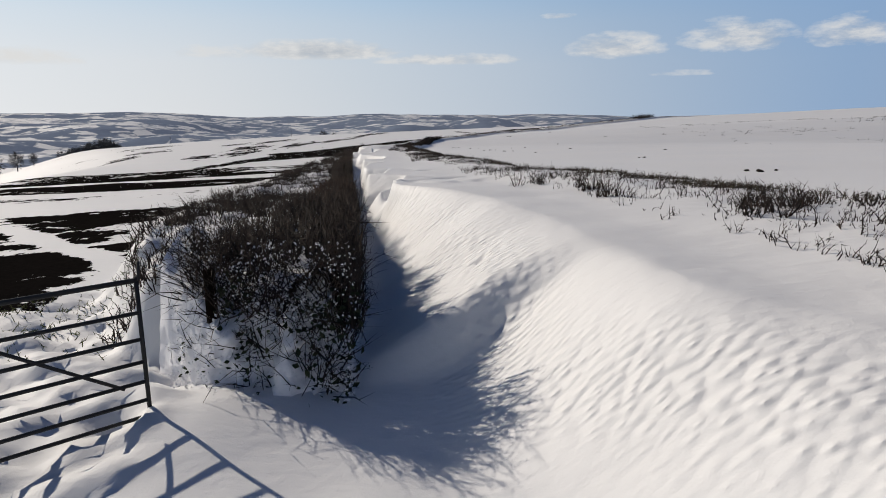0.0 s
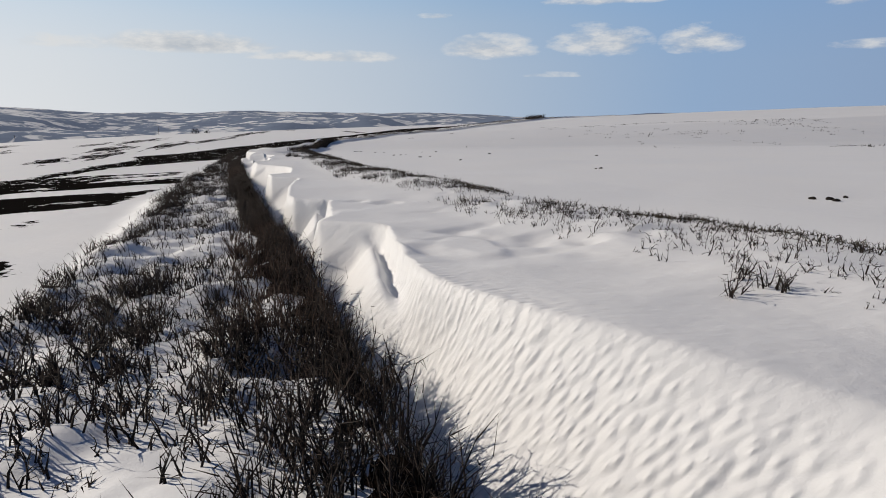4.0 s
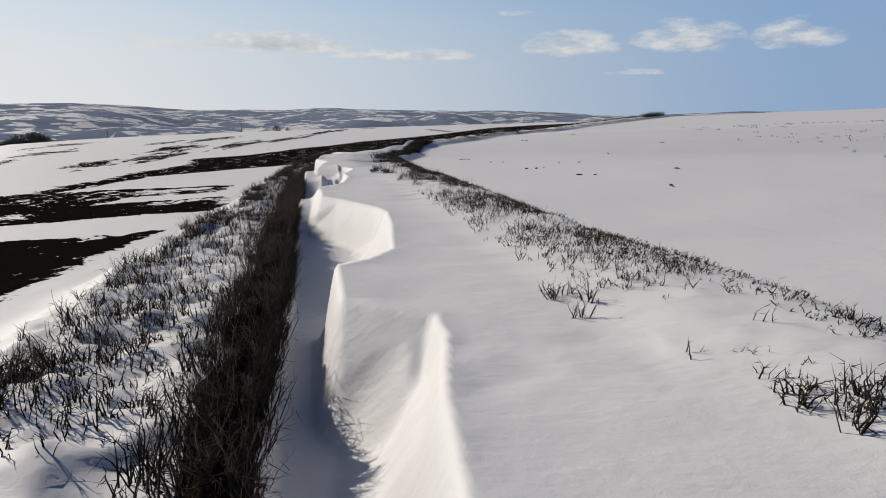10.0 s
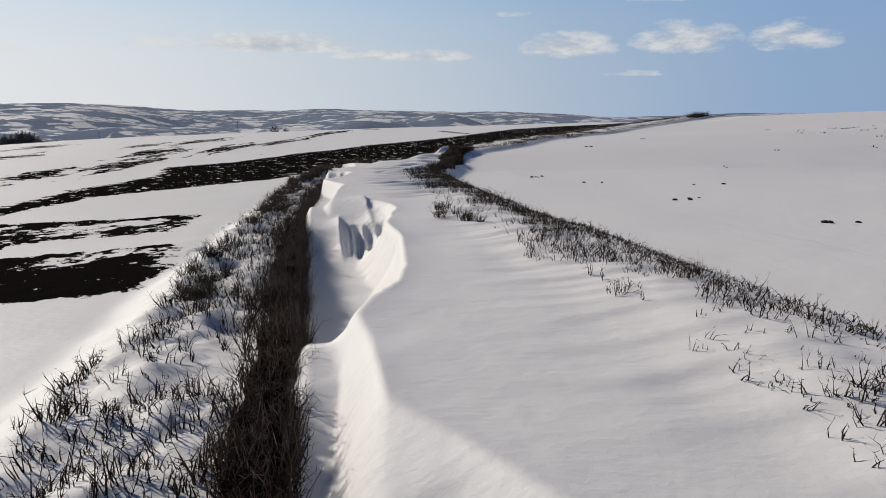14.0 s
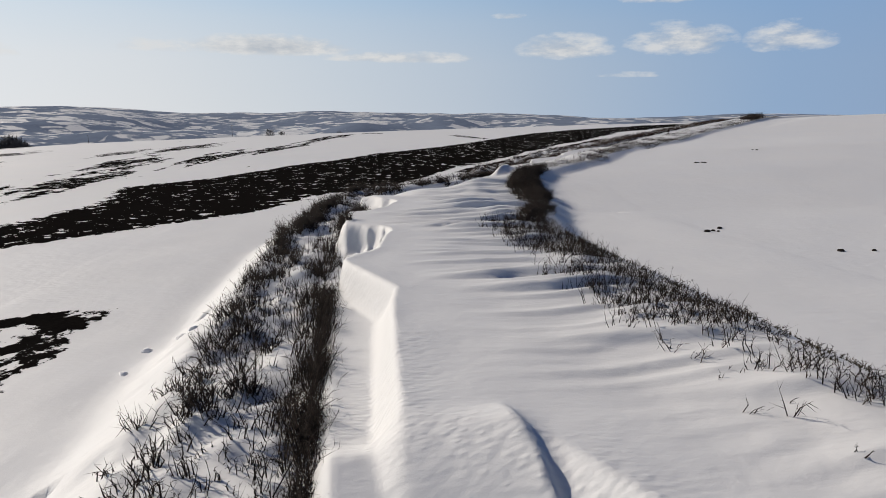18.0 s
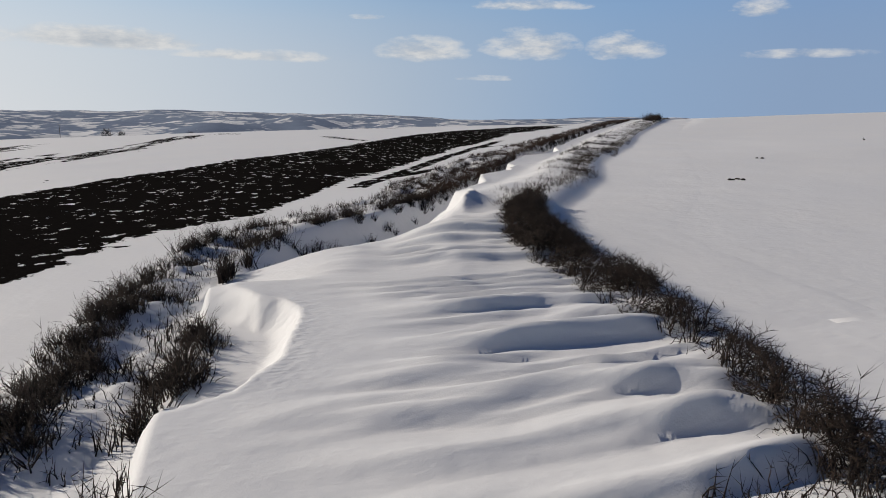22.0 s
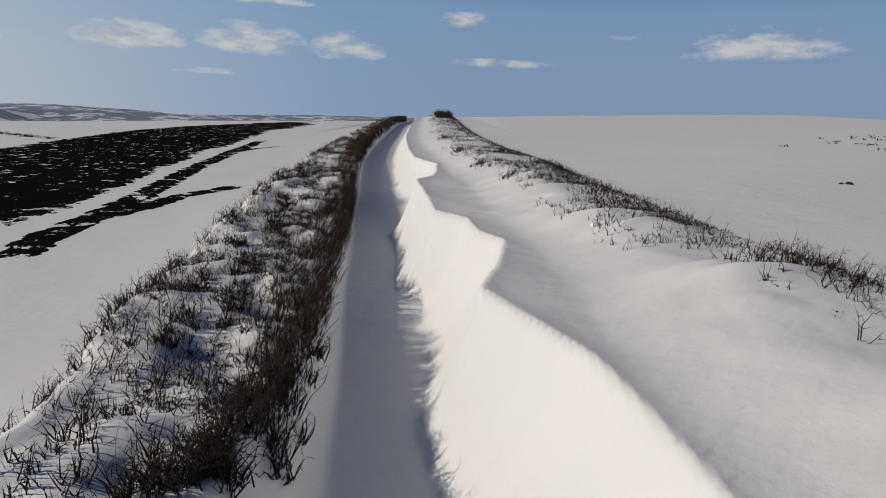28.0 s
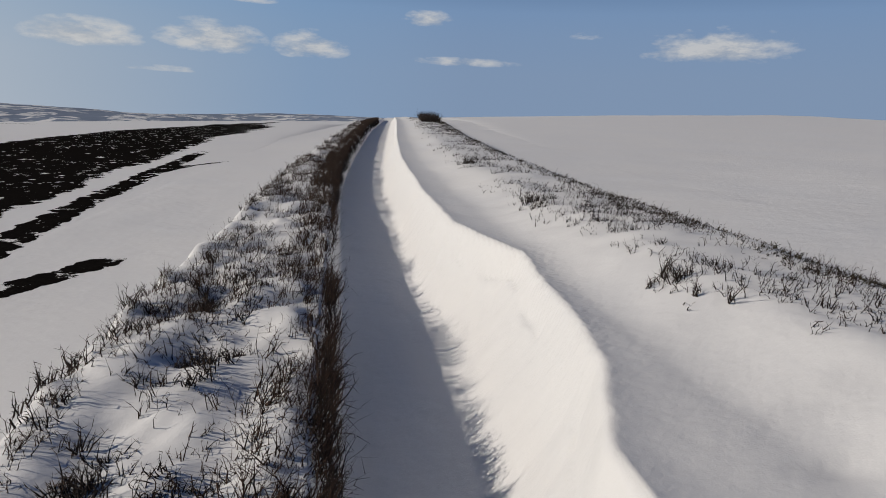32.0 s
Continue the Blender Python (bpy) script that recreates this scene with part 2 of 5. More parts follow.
# ---- plan: the hedge face that runs along the lane, and heights along it ----
LN = np.array([(2.9, -30), (2.6, 4), (2.1, 9), (1.25, 16), (0.35, 22), (-0.75, 30), (-1.4, 35), (-2.05, 39.5), (-2.75, 45), (-3.25, 49), (-3.85, 53.5), (-4.65, 60), (-5.5, 66), (-6.2, 72), (-6.55, 77), (-6.9, 82),
               (-7.1, 87), (-7.0, 91), (-6.5, 95.5), (-5.4, 99), (-3.4, 101.9), (-1.0, 104.2), (1.4, 107), (4.5, 111.4), (7.4, 115.5), (9.2, 118.2), (12.2, 122.5), (23, 137.5), (47, 167), (95, 226), (400, 600)])


def spline(pts, step):
    out = []
    p = np.vstack([2 * pts[0] - pts[1], pts, 2 * pts[-1] - pts[-2]])
    for i in range(1, len(p) - 2):
        n = max(1, int(np.linalg.norm(p[i + 1] - p[i]) / step))
        for t in np.arange(n) / n:
            # monotone in y: blend of the chord and a Catmull curve
            a, b, c, d = p[i - 1], p[i], p[i + 1], p[i + 2]
            l1, l2, l0 = np.linalg.norm(c - b), np.linalg.norm(d - c), np.linalg.norm(b - a)
            m1, m2 = (c - a) / (l0 + l1) * l1, (d - b) / (l1 + l2) * l1
            out.append((2 * t**3 - 3 * t**2 + 1) * b + (t**3 - 2 * t**2 + t) * m1 + (3 * t**2 - 2 * t**3) * c + (t**3 - t**2) * m2)
    out.append(pts[-1])
    return np.array(out)


LANE = spline(LN, 0.5)
TAN = np.gradient(LANE, axis=0)
TAN /= np.linalg.norm(TAN, axis=1)[:, None]
for _ in range(6):
    TAN[1:-1] = (TAN[:-2] + 2 * TAN[1:-1] + TAN[2:]) / 4
TAN /= np.linalg.norm(TAN, axis=1)[:, None]
RIGHT = np.stack([TAN[:, 1], -TAN[:, 0]], 1)


def tab(text):
    p = np.array([[float(v) for v in w.split(":")] for w in text.split()])
    return lambda q: np.interp(q, p[:, 0], p[:, 1])


PLATEAU = tab("4:2.2 12:2.42 16:2.48 22:2.3 27:1.95 31:1.72 36:1.58 44:1.15 48:.93 55:.7 59:.6 66:.35 73:.15 82:-.05 90:-.3 95:-.38 99:-.3 103:-.08 108:.1 113:.22 118:.28 126:.42 140:1.0 167:2.2 226:2.6")
BANK = tab("4:2.5 16:2.65 22:2.42 31:1.85 36:1.72 44:1.35 48:1.05 59:.72 72:.27 81:-.03 92:-.28 96:-.1 101:.15 107:.4 112:.6 118:.72 126:.8 140:1.3 167:2.5 226:2.8")
TIPS = tab("10:2.65 16:2.62 22:2.2 28:1.85 33:1.55 38:1.3 47:.85 55:.45 60:.2 64:0 72:-.2 80:-.4 87:-.6 93:-.78 97:-.78 102:-.85 106:-.75 110:-.55 118:-.1 122:.05 140:.8 167:2.1 226:2.5")
FLOOR = tab("10:1.3 15:1.15 18:1.05 24:.9 30:.55 36:.25 44:-.05 46.7:-.15 50:-.35 54.8:-.3 55.1:-.05 56.6:-.1 57.5:.2 58.3:.3 59.0:.1 59.8:-.5 62:-.75 68.3:-.75 69.2:-.36 70.4:-.16 71.3:-.02 72:-.3 78:-.6 79.4:-.75 83.2:-.85 83.9:-.22 86.8:-.36 87.3:-.75 91.2:-.75 92:-.46 93.4:-.5 94.6:-.9 96:-1.4 98:-1.8 100:-2.0 102:-2.1 106:-1.85 110:-1.5 116:-1.28 122:-1.05 140:-.4 167:1.0 226:1.4")
# the crest of the drift: how far it stands from the hedge face, and how wide the wall below it is
CREST = tab("8:2.8 12.8:2.56 13.6:2.27 14.4:1.8 15.8:1.62 17.6:1.7 18.6:1.45 19.6:1.48 20.4:1.3 21.7:1.07 23.5:1.0 24.8:1.1 25.5:1.25 26.3:1.36 27.5:1.58 28:1.4 28.7:.6 29:.7 29.6:.93 31.3:1.17 32.3:1.28 32.9:1.42 33.6:.6 34.4:.52 35.6:.66 36.9:.8 38.5:1.05 40.4:1.3 41.6:1.55 42.4:1.6 43.2:.64 45.1:.62 45.7:1.21 46.5:1.61 48.3:1.8 49.6:1.95 51.9:2.12 53:1.95 54.3:1.45 55.3:.95 56:.5 57.7:.48 58.6:.4 59.4:.7 60.1:1.08 61.3:1.38 64.1:1.75 66.1:1.68 67.8:1.98 68.7:2.24 69.8:2.15 70.9:1.75 71.6:.5 72.9:.57 75.5:.68 76.5:.8 77:.6 77.8:.29 78.5:0 78.9:-.1 79.3:.1 79.9:.65 81.3:.86 82.3:1.1 82.9:1.03 83.3:.8 83.7:.3 84:-.3 86.7:-.3 87.1:.6 87.9:1.1 89.5:1.38 90.2:1.38 90.7:1.15 90.9:.8 91.8:.3 92.5:.3 93.9:.9 95.1:1.5 96.7:3.1 97.5:3.95 98.7:4.5 100.7:4.8 101.9:4.75 102.3:4.4 102.6:3.8 103.3:3.25 105.7:2.76 107:1.95 107.9:2.35 109.1:2.7 109.7:2.4 110.8:2.4 111.5:1.85 113.6:1.8 115.5:1.72 116.8:2.36 118.2:2.66 120.5:2.9 122.8:2.2 127.8:2.2 140:2.4 226:2.6")
WALL_W = tab("10:2.9 16:2.1 20:1.3 23:.6 25:1.0 27:.9 28.4:.35 30:.55 33:.7 33.6:.3 37:.3 39:.5 42:.75 42.4:.35 45:.35 46:.7 49:.9 52:1.0 54:.35 58:.4 60:.55 64:.7 68:.9 70:1.2 72:.3 76:.4 79:.5 91:.5 92.5:1.2 94:1.9 95.5:1.5 97:2.4 100:3.3 102:3.2 103:1.8 105.7:1.1 107:.6 109:1.1 111:.7 115:.6 118:1.1 120.5:1.2 123:.7 140:.9 226:1")
HOLLOW = tab("23.6:0 24.6:1 27.2:1 27.9:0 29.2:0 30:1 32.6:1 33:0 39.8:0 40.4:.3 42:.3 42.4:0")
AHEAD = tab("20:1.4 26:1.6 28:1.6 29.5:.9 33.4:1.0 40:1.5 43:1.5 45:1 50:2 56:2 58:1 60:1 68:1.6 72:1.2 78:.7 84:.4 92:.5 96:1 226:1")
RIM = tab("60:.05 97:.05 98.6:.08 99.6:.22 102:.22 103.2:.08 226:.07")
CURVE = tab("60:1.75 92:1.6 95:1.1 101:1.0 103:1.2 108:1.35 226:1.35")
FACE = tab("78:.12 80:.6 83.4:.6 84.4:.12 88:.12 92:.6 96:.85 103:.9 107:.4 112:.22 118:.12")
SHIFT = tab("16:0 18:.1 22:.16 28:.1 33:-.05 40:-.15 50:-.28 60:-.33 102:-.33 107:-.12 121:-.12 132:-.3")
WIDTH = tab("10:1.5 16:1.6 17.3:2.05 19.4:2.75 22.4:3.05 27:3.15 39.5:2.9 44:3.15 50:3.2 60:2.8 72:2.3 82:2.25 90:2.2 97:2.0 104:2.3 108.8:2.85 118:2.9 126:2.6 140:2.2 226:1.8")
FIELD_L = tab("4:1.3 16:1.15 25:.75 35:.4 45:-.15 55:-.8 64:-1.35 72:-1.75 80:-1.95 90:-2.1 100:-2.3 110:-2.25 118:-1.9 130:-1.55 150:-.9 167:0 226:.4")
EDGE_R = tab("4:6.6 16:6.5 20.9:6.0 28:5.8 33:5.7 38:5.3 43:5.6 50:5.8 62:5.8 71:5.7 82:5.6 84.5:6.1 90:7.4 95:7.6 101:6.8 106:6.3 112:5.8 116:6.0 119:6.5 123:6.7 140:6.8 226:6.8")


eq = np.concatenate([np.arange(-30, 90, 2.0), np.arange(102, 600, 2.0)])
EDGE_XY = np.stack([np.interp(eq, LANE[:, 1], LANE[:, 0]) + EDGE_R(eq) * np.interp(eq, LANE[:, 1], RIGHT[:, 0]), eq + EDGE_R(eq) * np.interp(eq, LANE[:, 1], RIGHT[:, 1])], 1)
order = np.argsort(EDGE_XY[:, 1])
EDGE_XY, EDGE_Z = EDGE_XY[order], BANK(eq)[order]


def step01(a, b, x):
    t = np.clip((x - a) / (b - a), 0, 1)
    return t * t * (3 - 2 * t)


def lattice(seed):
    return np.random.RandomState(seed).rand(256, 256)


LAT = [lattice(s) for s in range(6)]


def vnoise(x, y, k=0):
    xi, yi = np.floor(x).astype(int), np.floor(y).astype(int)
    fx, fy = x - xi, y - yi
    fx, fy = fx * fx * (3 - 2 * fx), fy * fy * (3 - 2 * fy)
    L = LAT[k]
    g = lambda i, j: L[(xi + i) & 255, (yi + j) & 255]
    return (g(0, 0) * (1 - fx) + g(1, 0) * fx) * (1 - fy) + (g(0, 1) * (1 - fx) + g(1, 1) * fx) * fy


def fbm(x, y, n=4, k=0):
    a, s, o = 0.5, 1.0, 0.0
    for i in range(n):
        o = o + a * (vnoise(x * s + 17.3 * i, y * s + 9.1 * i, (k + i) % 6) - 0.5)
        a, s = a * 0.5, s * 2.03
    return o


def lane_coords(x, y):
    """How far along the lane (as the y of its nearest point) and how far to the right of the hedge face."""
    q, u = np.empty(len(x)), np.empty(len(x))
    for i in range(0, len(x), 4000):
        dx = x[i:i + 4000, None] - LANE[None, :, 0]
        dy = y[i:i + 4000, None] - LANE[None, :, 1]
        j = np.argmin(dx * dx + dy * dy, 1)
        r = np.arange(len(j))
        along = dx[r, j] * TAN[j, 0] + dy[r, j] * TAN[j, 1]
        q[i:i + 4000] = LANE[j, 1] + np.clip(along, -.3, .3) * TAN[j, 1]
        side = dx[r, j] * RIGHT[j, 0] + dy[r, j] * RIGHT[j, 1]
        u[i:i + 4000] = np.sign(side) * np.sqrt(dx[r, j]**2 + dy[r, j]**2 - np.clip(along, -.3, .3)**2 + 1e-9)
    return q, u


def outer(x, y, q, u):
    """The fields, beyond the lane and its banks."""
    d = np.maximum(-u - 5, 0)
    zl = FIELD_L(q) - 0.028 * d - 0.00008 * d * d
    e = np.maximum(x - np.interp(y, EDGE_XY[:, 1], EDGE_XY[:, 0]), 0)
    slope = np.interp(y, [20, 50, 85, 96, 108, 130], [0.020, 0.018, 0.012, 0.028, 0.045, 0.048])
    zr = np.interp(y, EDGE_XY[:, 1], EDGE_Z) - 0.28 + slope * np.minimum(e, 110) - 0.00006 * np.minimum(e, 110)**2 - 0.03 * np.maximum(e - 150, 0)
    z = np.where(u > 0, zr, zl) + 0.25 * fbm(x / 14, y / 14, 3, 1) + 0.10 * fbm(x / 3.1, y / 3.1, 3, 2)
    # the left field breaks away into the valley
    brow = np.interp(y, [20, 66, 88, 103, 117, 150, 250, 400], [-30, -34, -38, -41, -46, -63, -120, -220]) - x - 3
    z = z - np.where(u < 0, 34 * (1 - np.exp(-np.maximum(brow, 0)**1.3 / 420)), 0)
    r = np.hypot(x, y - 90)
    b = np.degrees(np.arctan2(x, y - 60))
    far = np.interp(r, [0, 450, 900, 1500, 2300, 3300, 4200, 4700], [-16, -20, -66, -100, -96, -66, -34, -22])
    far = far + np.interp(r, [500, 1200, 3000, 4500], [0, 60, 130, 95]) * fbm(x / 900 + 3, y / 900, 4, 3) * 1.2
    far = far + 110 * fbm(x / 330 + 1.3, y / 330, 2, 1) * step01(560, 1100, r) * step01(4300, 2600, r)
    far = far + 22 * np.exp(-((b + 7) / 3.5)**2) * step01(3300, 4400, r) + 16 * np.exp(-((b - 8.5) / 4)**2) * step01(3300, 4400, r) + 24 * np.exp(-((b + 26) / 4)**2) * step01(3300, 4400, r)
    rightside = step01(28, 40, b) * step01(185, 160, b)
    far = far * (1 - rightside) + (-12 + 0.0026 * r) * rightside
    w = step01(330, 720, r)
    return z * (1 - w) + far * w


# x, y, half length, half width, turn and depth of each scoured hollow
DENTS = [(2.6, 17.3, .12, .07, 0, .08), (-3.9, 83.6, 1.1, .10, 15, .08), (-2.4, 86.5, 1.3, .1, 5, .08), (-2.0, 88.3, .8, .08, 8, .09), (-8.9, 58.6, 1.0, .25, 70, .25), (-10.2, 72.9, .7, .18, 75, .25), (-10.1, 80.4, .5, .18, 100, .3), (6.9, 109.8, 0.3, 0.07, -35, 0.07), (8.3, 109.6, 0.3, 0.07, -35, 0.07), (7.6, 108.7, 0.35, 0.07, -35, 0.07), (7.4, 109.0, 0.3, 0.07, -35, 0.07), (9.8, 112.1, 0.4, 0.07, -35, 0.07), (7.6, 108.2, 0.3, 0.07, -35, 0.07), (9.9, 113.4, 0.5, 0.07, -35, 0.07)]


def below_crest(q, u):
    """How far a place in the trough lies from the crest beside it, and from the drift that begins further on."""
    side, ahead = np.full(len(q), 9.0), np.full(len(q), 9.0)
    for off in np.concatenate([np.arange(-1.6, 0, 0.08), np.arange(0, 2.2, 0.035)]):
        k = q + off
        gap = np.maximum(CREST(k) - u, 0)
        side = np.minimum(side, np.hypot(off * (2.0 if off > 0 else 1.0), gap))
        if off > 0:
            ahead = np.minimum(ahead, np.hypot(off, gap * 4.0))
    return side, ahead


def section(q, u, x, y):
    """Height of the snow across the lane: left field, hedge bank, trough, drift wall, plateau, right bank."""
    tip, w = TIPS(q), WIDTH(q)
    top = tip - 0.42 + 0.2 * np.interp(q, [90, 93, 104, 107, 121, 128, 140], [0, 1, 1, 1.2, 1.2, .9, .3]) + 0.5 * fbm(x * 1.5, y * 1.5, 3, 0) * step01(-.1, -.5, u - SHIFT(q)) + 0.10 * fbm(x / 2.2, y / 2.2, 2, 4)
    fl = FLOOR(q) + 0.05 * fbm(x / 1.1, y / 1.1, 3, 1)
    pl = PLATEAU(q) + 0.14 * fbm(x / 2.6, y / 2.6, 3, 5) + 0.05 * fbm(q / .8 + 2.0 * fbm(x / 4, y / 4, 2, 1), u * .18, 2, 2) * step01(1.5, 3.0, u)
    bk = BANK(q) + 0.16 * fbm(x / 1.2, y / 1.2, 3, 2)
    er = EDGE_R(q) + 0.35 * fbm(q / 2.1, q * 0 + 1.7, 3, 1)
    out = outer(x, y, q, u)
    # drifts on the field side of the hedge
    lean = 1.2 + 1.1 * np.interp(q, [30, 38, 50, 58, 66, 90, 100, 106], [-.1, .6, .7, .4, .8, .6, .2, -.4]) + 0.8 * fbm(q / 3.0, q * 0 + 5.5, 2, 4)
    lean = np.maximum(lean, 0.5) * np.interp(q, [16, 17.5, 21], [.3, .45, 1])
    z = out + (top - out) * step01(-w - lean, -w + 0.1, u)
    z = np.where(u < -5, out + (z - out), z)
    sh = SHIFT(q)
    fw = FACE(q) + sh
    face = 0.6 * step01(sh - 0.15, fw, u) + 0.4 * np.clip((u - sh + 0.15) / (fw - sh + 0.15), 0, 1)
    z = np.where(u > -1.0, top * (1 - face) + fl * face, z)
    # the drift wall: concave below a sharp crest, rounded beside the gate
    soft = np.maximum(step01(24, 19, q), step01(92, 93.5, q) * step01(101, 98.5, q))
    s, s2 = below_crest(q, u - 0.75 * soft)
    s = s + np.exp(-s / .12) * np.clip(0.10 * vnoise(q / .42, u * .6 + 5.1, 2) + 0.05 * vnoise(q / .13, u * .8 + 2.2, 3) - .06, 0, 1) * (s > 0)
    k = np.clip(s / (WALL_W(q) + 0.75 * soft + 0.12 * fbm(q / 1.3, u * .5 + 3.3, 2, 2)), 0, 1)
    k2 = np.clip(s2 / AHEAD(q), 0, 1)
    drop = (1 - (1 - k)**CURVE(q)) * (1 - soft) + (0.35 * k + 0.65 * k * k * (3 - 2 * k)) * soft
    chunk = step01(.03, .2, k) * step01(1.0, .75, k) * np.interp(q, [22, 26, 46, 50, 58, 62, 80, 96, 103, 110], [.1, .4, .7, 1.1, .8, .6, .6, .1, .7, .8])
    drop = drop + chunk * (0.22 * np.abs(fbm(x * 2.1, y * 2.1, 3, 1)) + 0.12 * np.abs(fbm(q * 3.1 + 2 * fbm(x, y, 2, 2), u * 1.1, 2, 4)))
    crust = np.exp(-((k - .17 - .25 * fbm(q / 1.6, q * 0 + 6.3, 3, 4)) / .05)**2) * step01(.02, .12, fbm(q / .9, q * 0 + 9.4, 2, 1) + .06)
    drop = drop + (1 - soft) * .07 * crust * np.interp(q, [40, 46, 100, 104], [.3, 1, .7, 1.2])
    drop = np.minimum(drop, k2**1.3 * (1.3 - .3 * k2))
    hollow = HOLLOW(q)
    ditch = np.interp(s + .05 * fbm(x * 1.3, y * 1.3, 2, 2), [0, .04, .14, .28, .4, 1.0], [0, .26, .36, .17, .28, 1])
    drop = drop * (1 - hollow) + np.minimum(ditch, drop + .4) * hollow
    rim = RIM(q) * (1 - soft) * np.exp(-(s / .16)**2) * step01(.1, .6, pl - fl) * np.exp(-np.maximum(u - CREST(q), 0) / .4)
    lane_z = pl - (pl - fl) * np.clip(drop, 0, 1.15) + rim - 4 * step01(-.1, -.9, u)
    z = np.maximum(z, lane_z)
    # the wide bowl: a fluted step between its floor and the terrace behind
    head = 69.15 + 0.25 * np.cos((u - .8) * 2.6) + 0.3 * fbm(u * 3, u * 0 + 1, 2, 3)
    flutes = step01(head + .1, head - .15, q) * step01(66.6, 68.6, q) * step01(.85, 1.0, u) * step01(2.0, 1.8, u)
    z = z - 0.30 * flutes * np.abs(np.sin((u + .10 * fbm(q / 1.1, u * 0, 2, 1)) * 9.6))**.8
    spur = np.exp(-np.maximum(u - .66, 0) / .07) * np.exp(-np.maximum(.66 - u, 0) / .28) * step01(66.2, 68.2, q) * step01(70.4, 69.6, q)
    z = z + 0.20 * spur
    arete = u - (1.48 + .05 * (71.6 - q))
    z = z + 0.13 * np.exp(-np.maximum(arete, 0) / .09) * np.exp(-np.maximum(-arete, 0) / .5) * step01(68.6, 69.4, q) * step01(71.8, 71.2, q)
    # the scoop in the corner: two curved ribs
    for c, g, a in ((.45, .09, .22), (.80, .19, .26)):
        rib = u - c - g * (q - 82.6)
        bump = a * np.exp(-np.maximum(rib, 0) / .05) * np.exp(-np.maximum(-rib, 0) / .16) * step01(80.8, 82.0, q) * step01(84.0, 83.4, q)
        z = np.where(bump > .004, np.minimum(z + bump, np.maximum(z, pl - .06)), z)
    # a long easy slope where the drift runs down to the bank before the bend
    ease = np.where(np.abs(u - 1.1) < 1.5, -1.05 + (pl + 1.05) * step01(-.9, 2.6, u), 9)
    hold = step01(91.9, 93.0, q) * step01(96.0, 95.3, q)
    z = np.where(ease < z, z + (ease - z) * hold, z)
    # the hollow behind the high crest on the bend
    z = z - 0.13 * step01(0.02, .7, u - CREST(q)) * step01(2.0, 1.1, u - CREST(q)) * step01(98.4, 99.6, q) * step01(102.7, 101.9, q)
    # ridges blown across the lane, steep towards the gate end
    amp = np.interp(q, [40, 50, 62, 72, 80, 97, 101, 126, 140], [.04, .1, .22, .6, 1, 1, .8, .4, .2]) * step01(.6, 2.4, u - CREST(q)) * step01(er + .2, er - 1.2, u)
    far_side = 0.55 + 0.45 * step01(2.0, 4.6, u)
    w1 = q * 1.05 + 1.5 * fbm(x / 2.8, y / 5, 2, 3) + .05 * u
    w2 = q * 2.3 + 1.6 * fbm(x / 1.9, y / 3, 2, 5) - .08 * u
    saw = lambda w: np.where(w % 1 < .3, step01(0, .3, w % 1), 1 - ((w % 1) - .3) / .7)
    ridge = 0.21 * saw(w1) * step01(.30, .62, vnoise(np.floor(w1) * 3.7 + u * .25, np.floor(w1) * 1.3, 1)) + 0.11 * saw(w2) * step01(.34, .66, vnoise(np.floor(w2) * 2.9 + u * .4, np.floor(w2) * 1.9, 2))
    z = z + amp * far_side * (ridge - .06)
    toplat = step01(3.0, 4.8, u)
    z = np.where(u > 3.0, z + (bk - pl) * toplat, z)
    fall = step01(er - 0.1, er + 0.9, u)
    z = np.where(u > er - 0.3, z + (out - z) * fall, z)
    # hollows scoured by the wind
    for cx, cy, ra, rb, ang, dep in DENTS:
        c, s_ = math.cos(radians(ang)), math.sin(radians(ang))
        a1, b1 = (x - cx) * c + (y - cy) * s_, -(x - cx) * s_ + (y - cy) * c
        r = np.sqrt((a1 / ra)**2 + (b1 / rb)**2) + 0.5 * fbm(x * 1.7, y * 1.7, 3, 1)
        z = z - dep * step01(1.05, 0.4, r)
    # the mouth of the lane by the gate
    g = step01(16.25, 15.75, q - .84 * np.clip(-.9 - u, 0, .9) + 0.25 * fbm(u * 1.2, q * 0 + 2.2, 2, 4)) * step01(2.6, 0.5, u)
    z = z * (1 - g) + (1.22 + 0.05 * fbm(x, y, 3, 1)) * g
    z = z + 0.16 * np.exp(-(((x - .25) / .75)**2 + ((y - 15.05) / .8)**2)) * step01(16.2, 15.7, y)
    tram = step01(.2, -.2, x) * step01(-7, -5, x) * step01(20.5, 18.5, y) * step01(8, 10, y) * step01(-.9, -1.5, u)
    z = z + tram * (0.5 * fbm(x * 2.4, y * 2.4, 3, 2) + 0.16 * np.abs(fbm(x * 5, y * 5, 2, 3)))
    return z


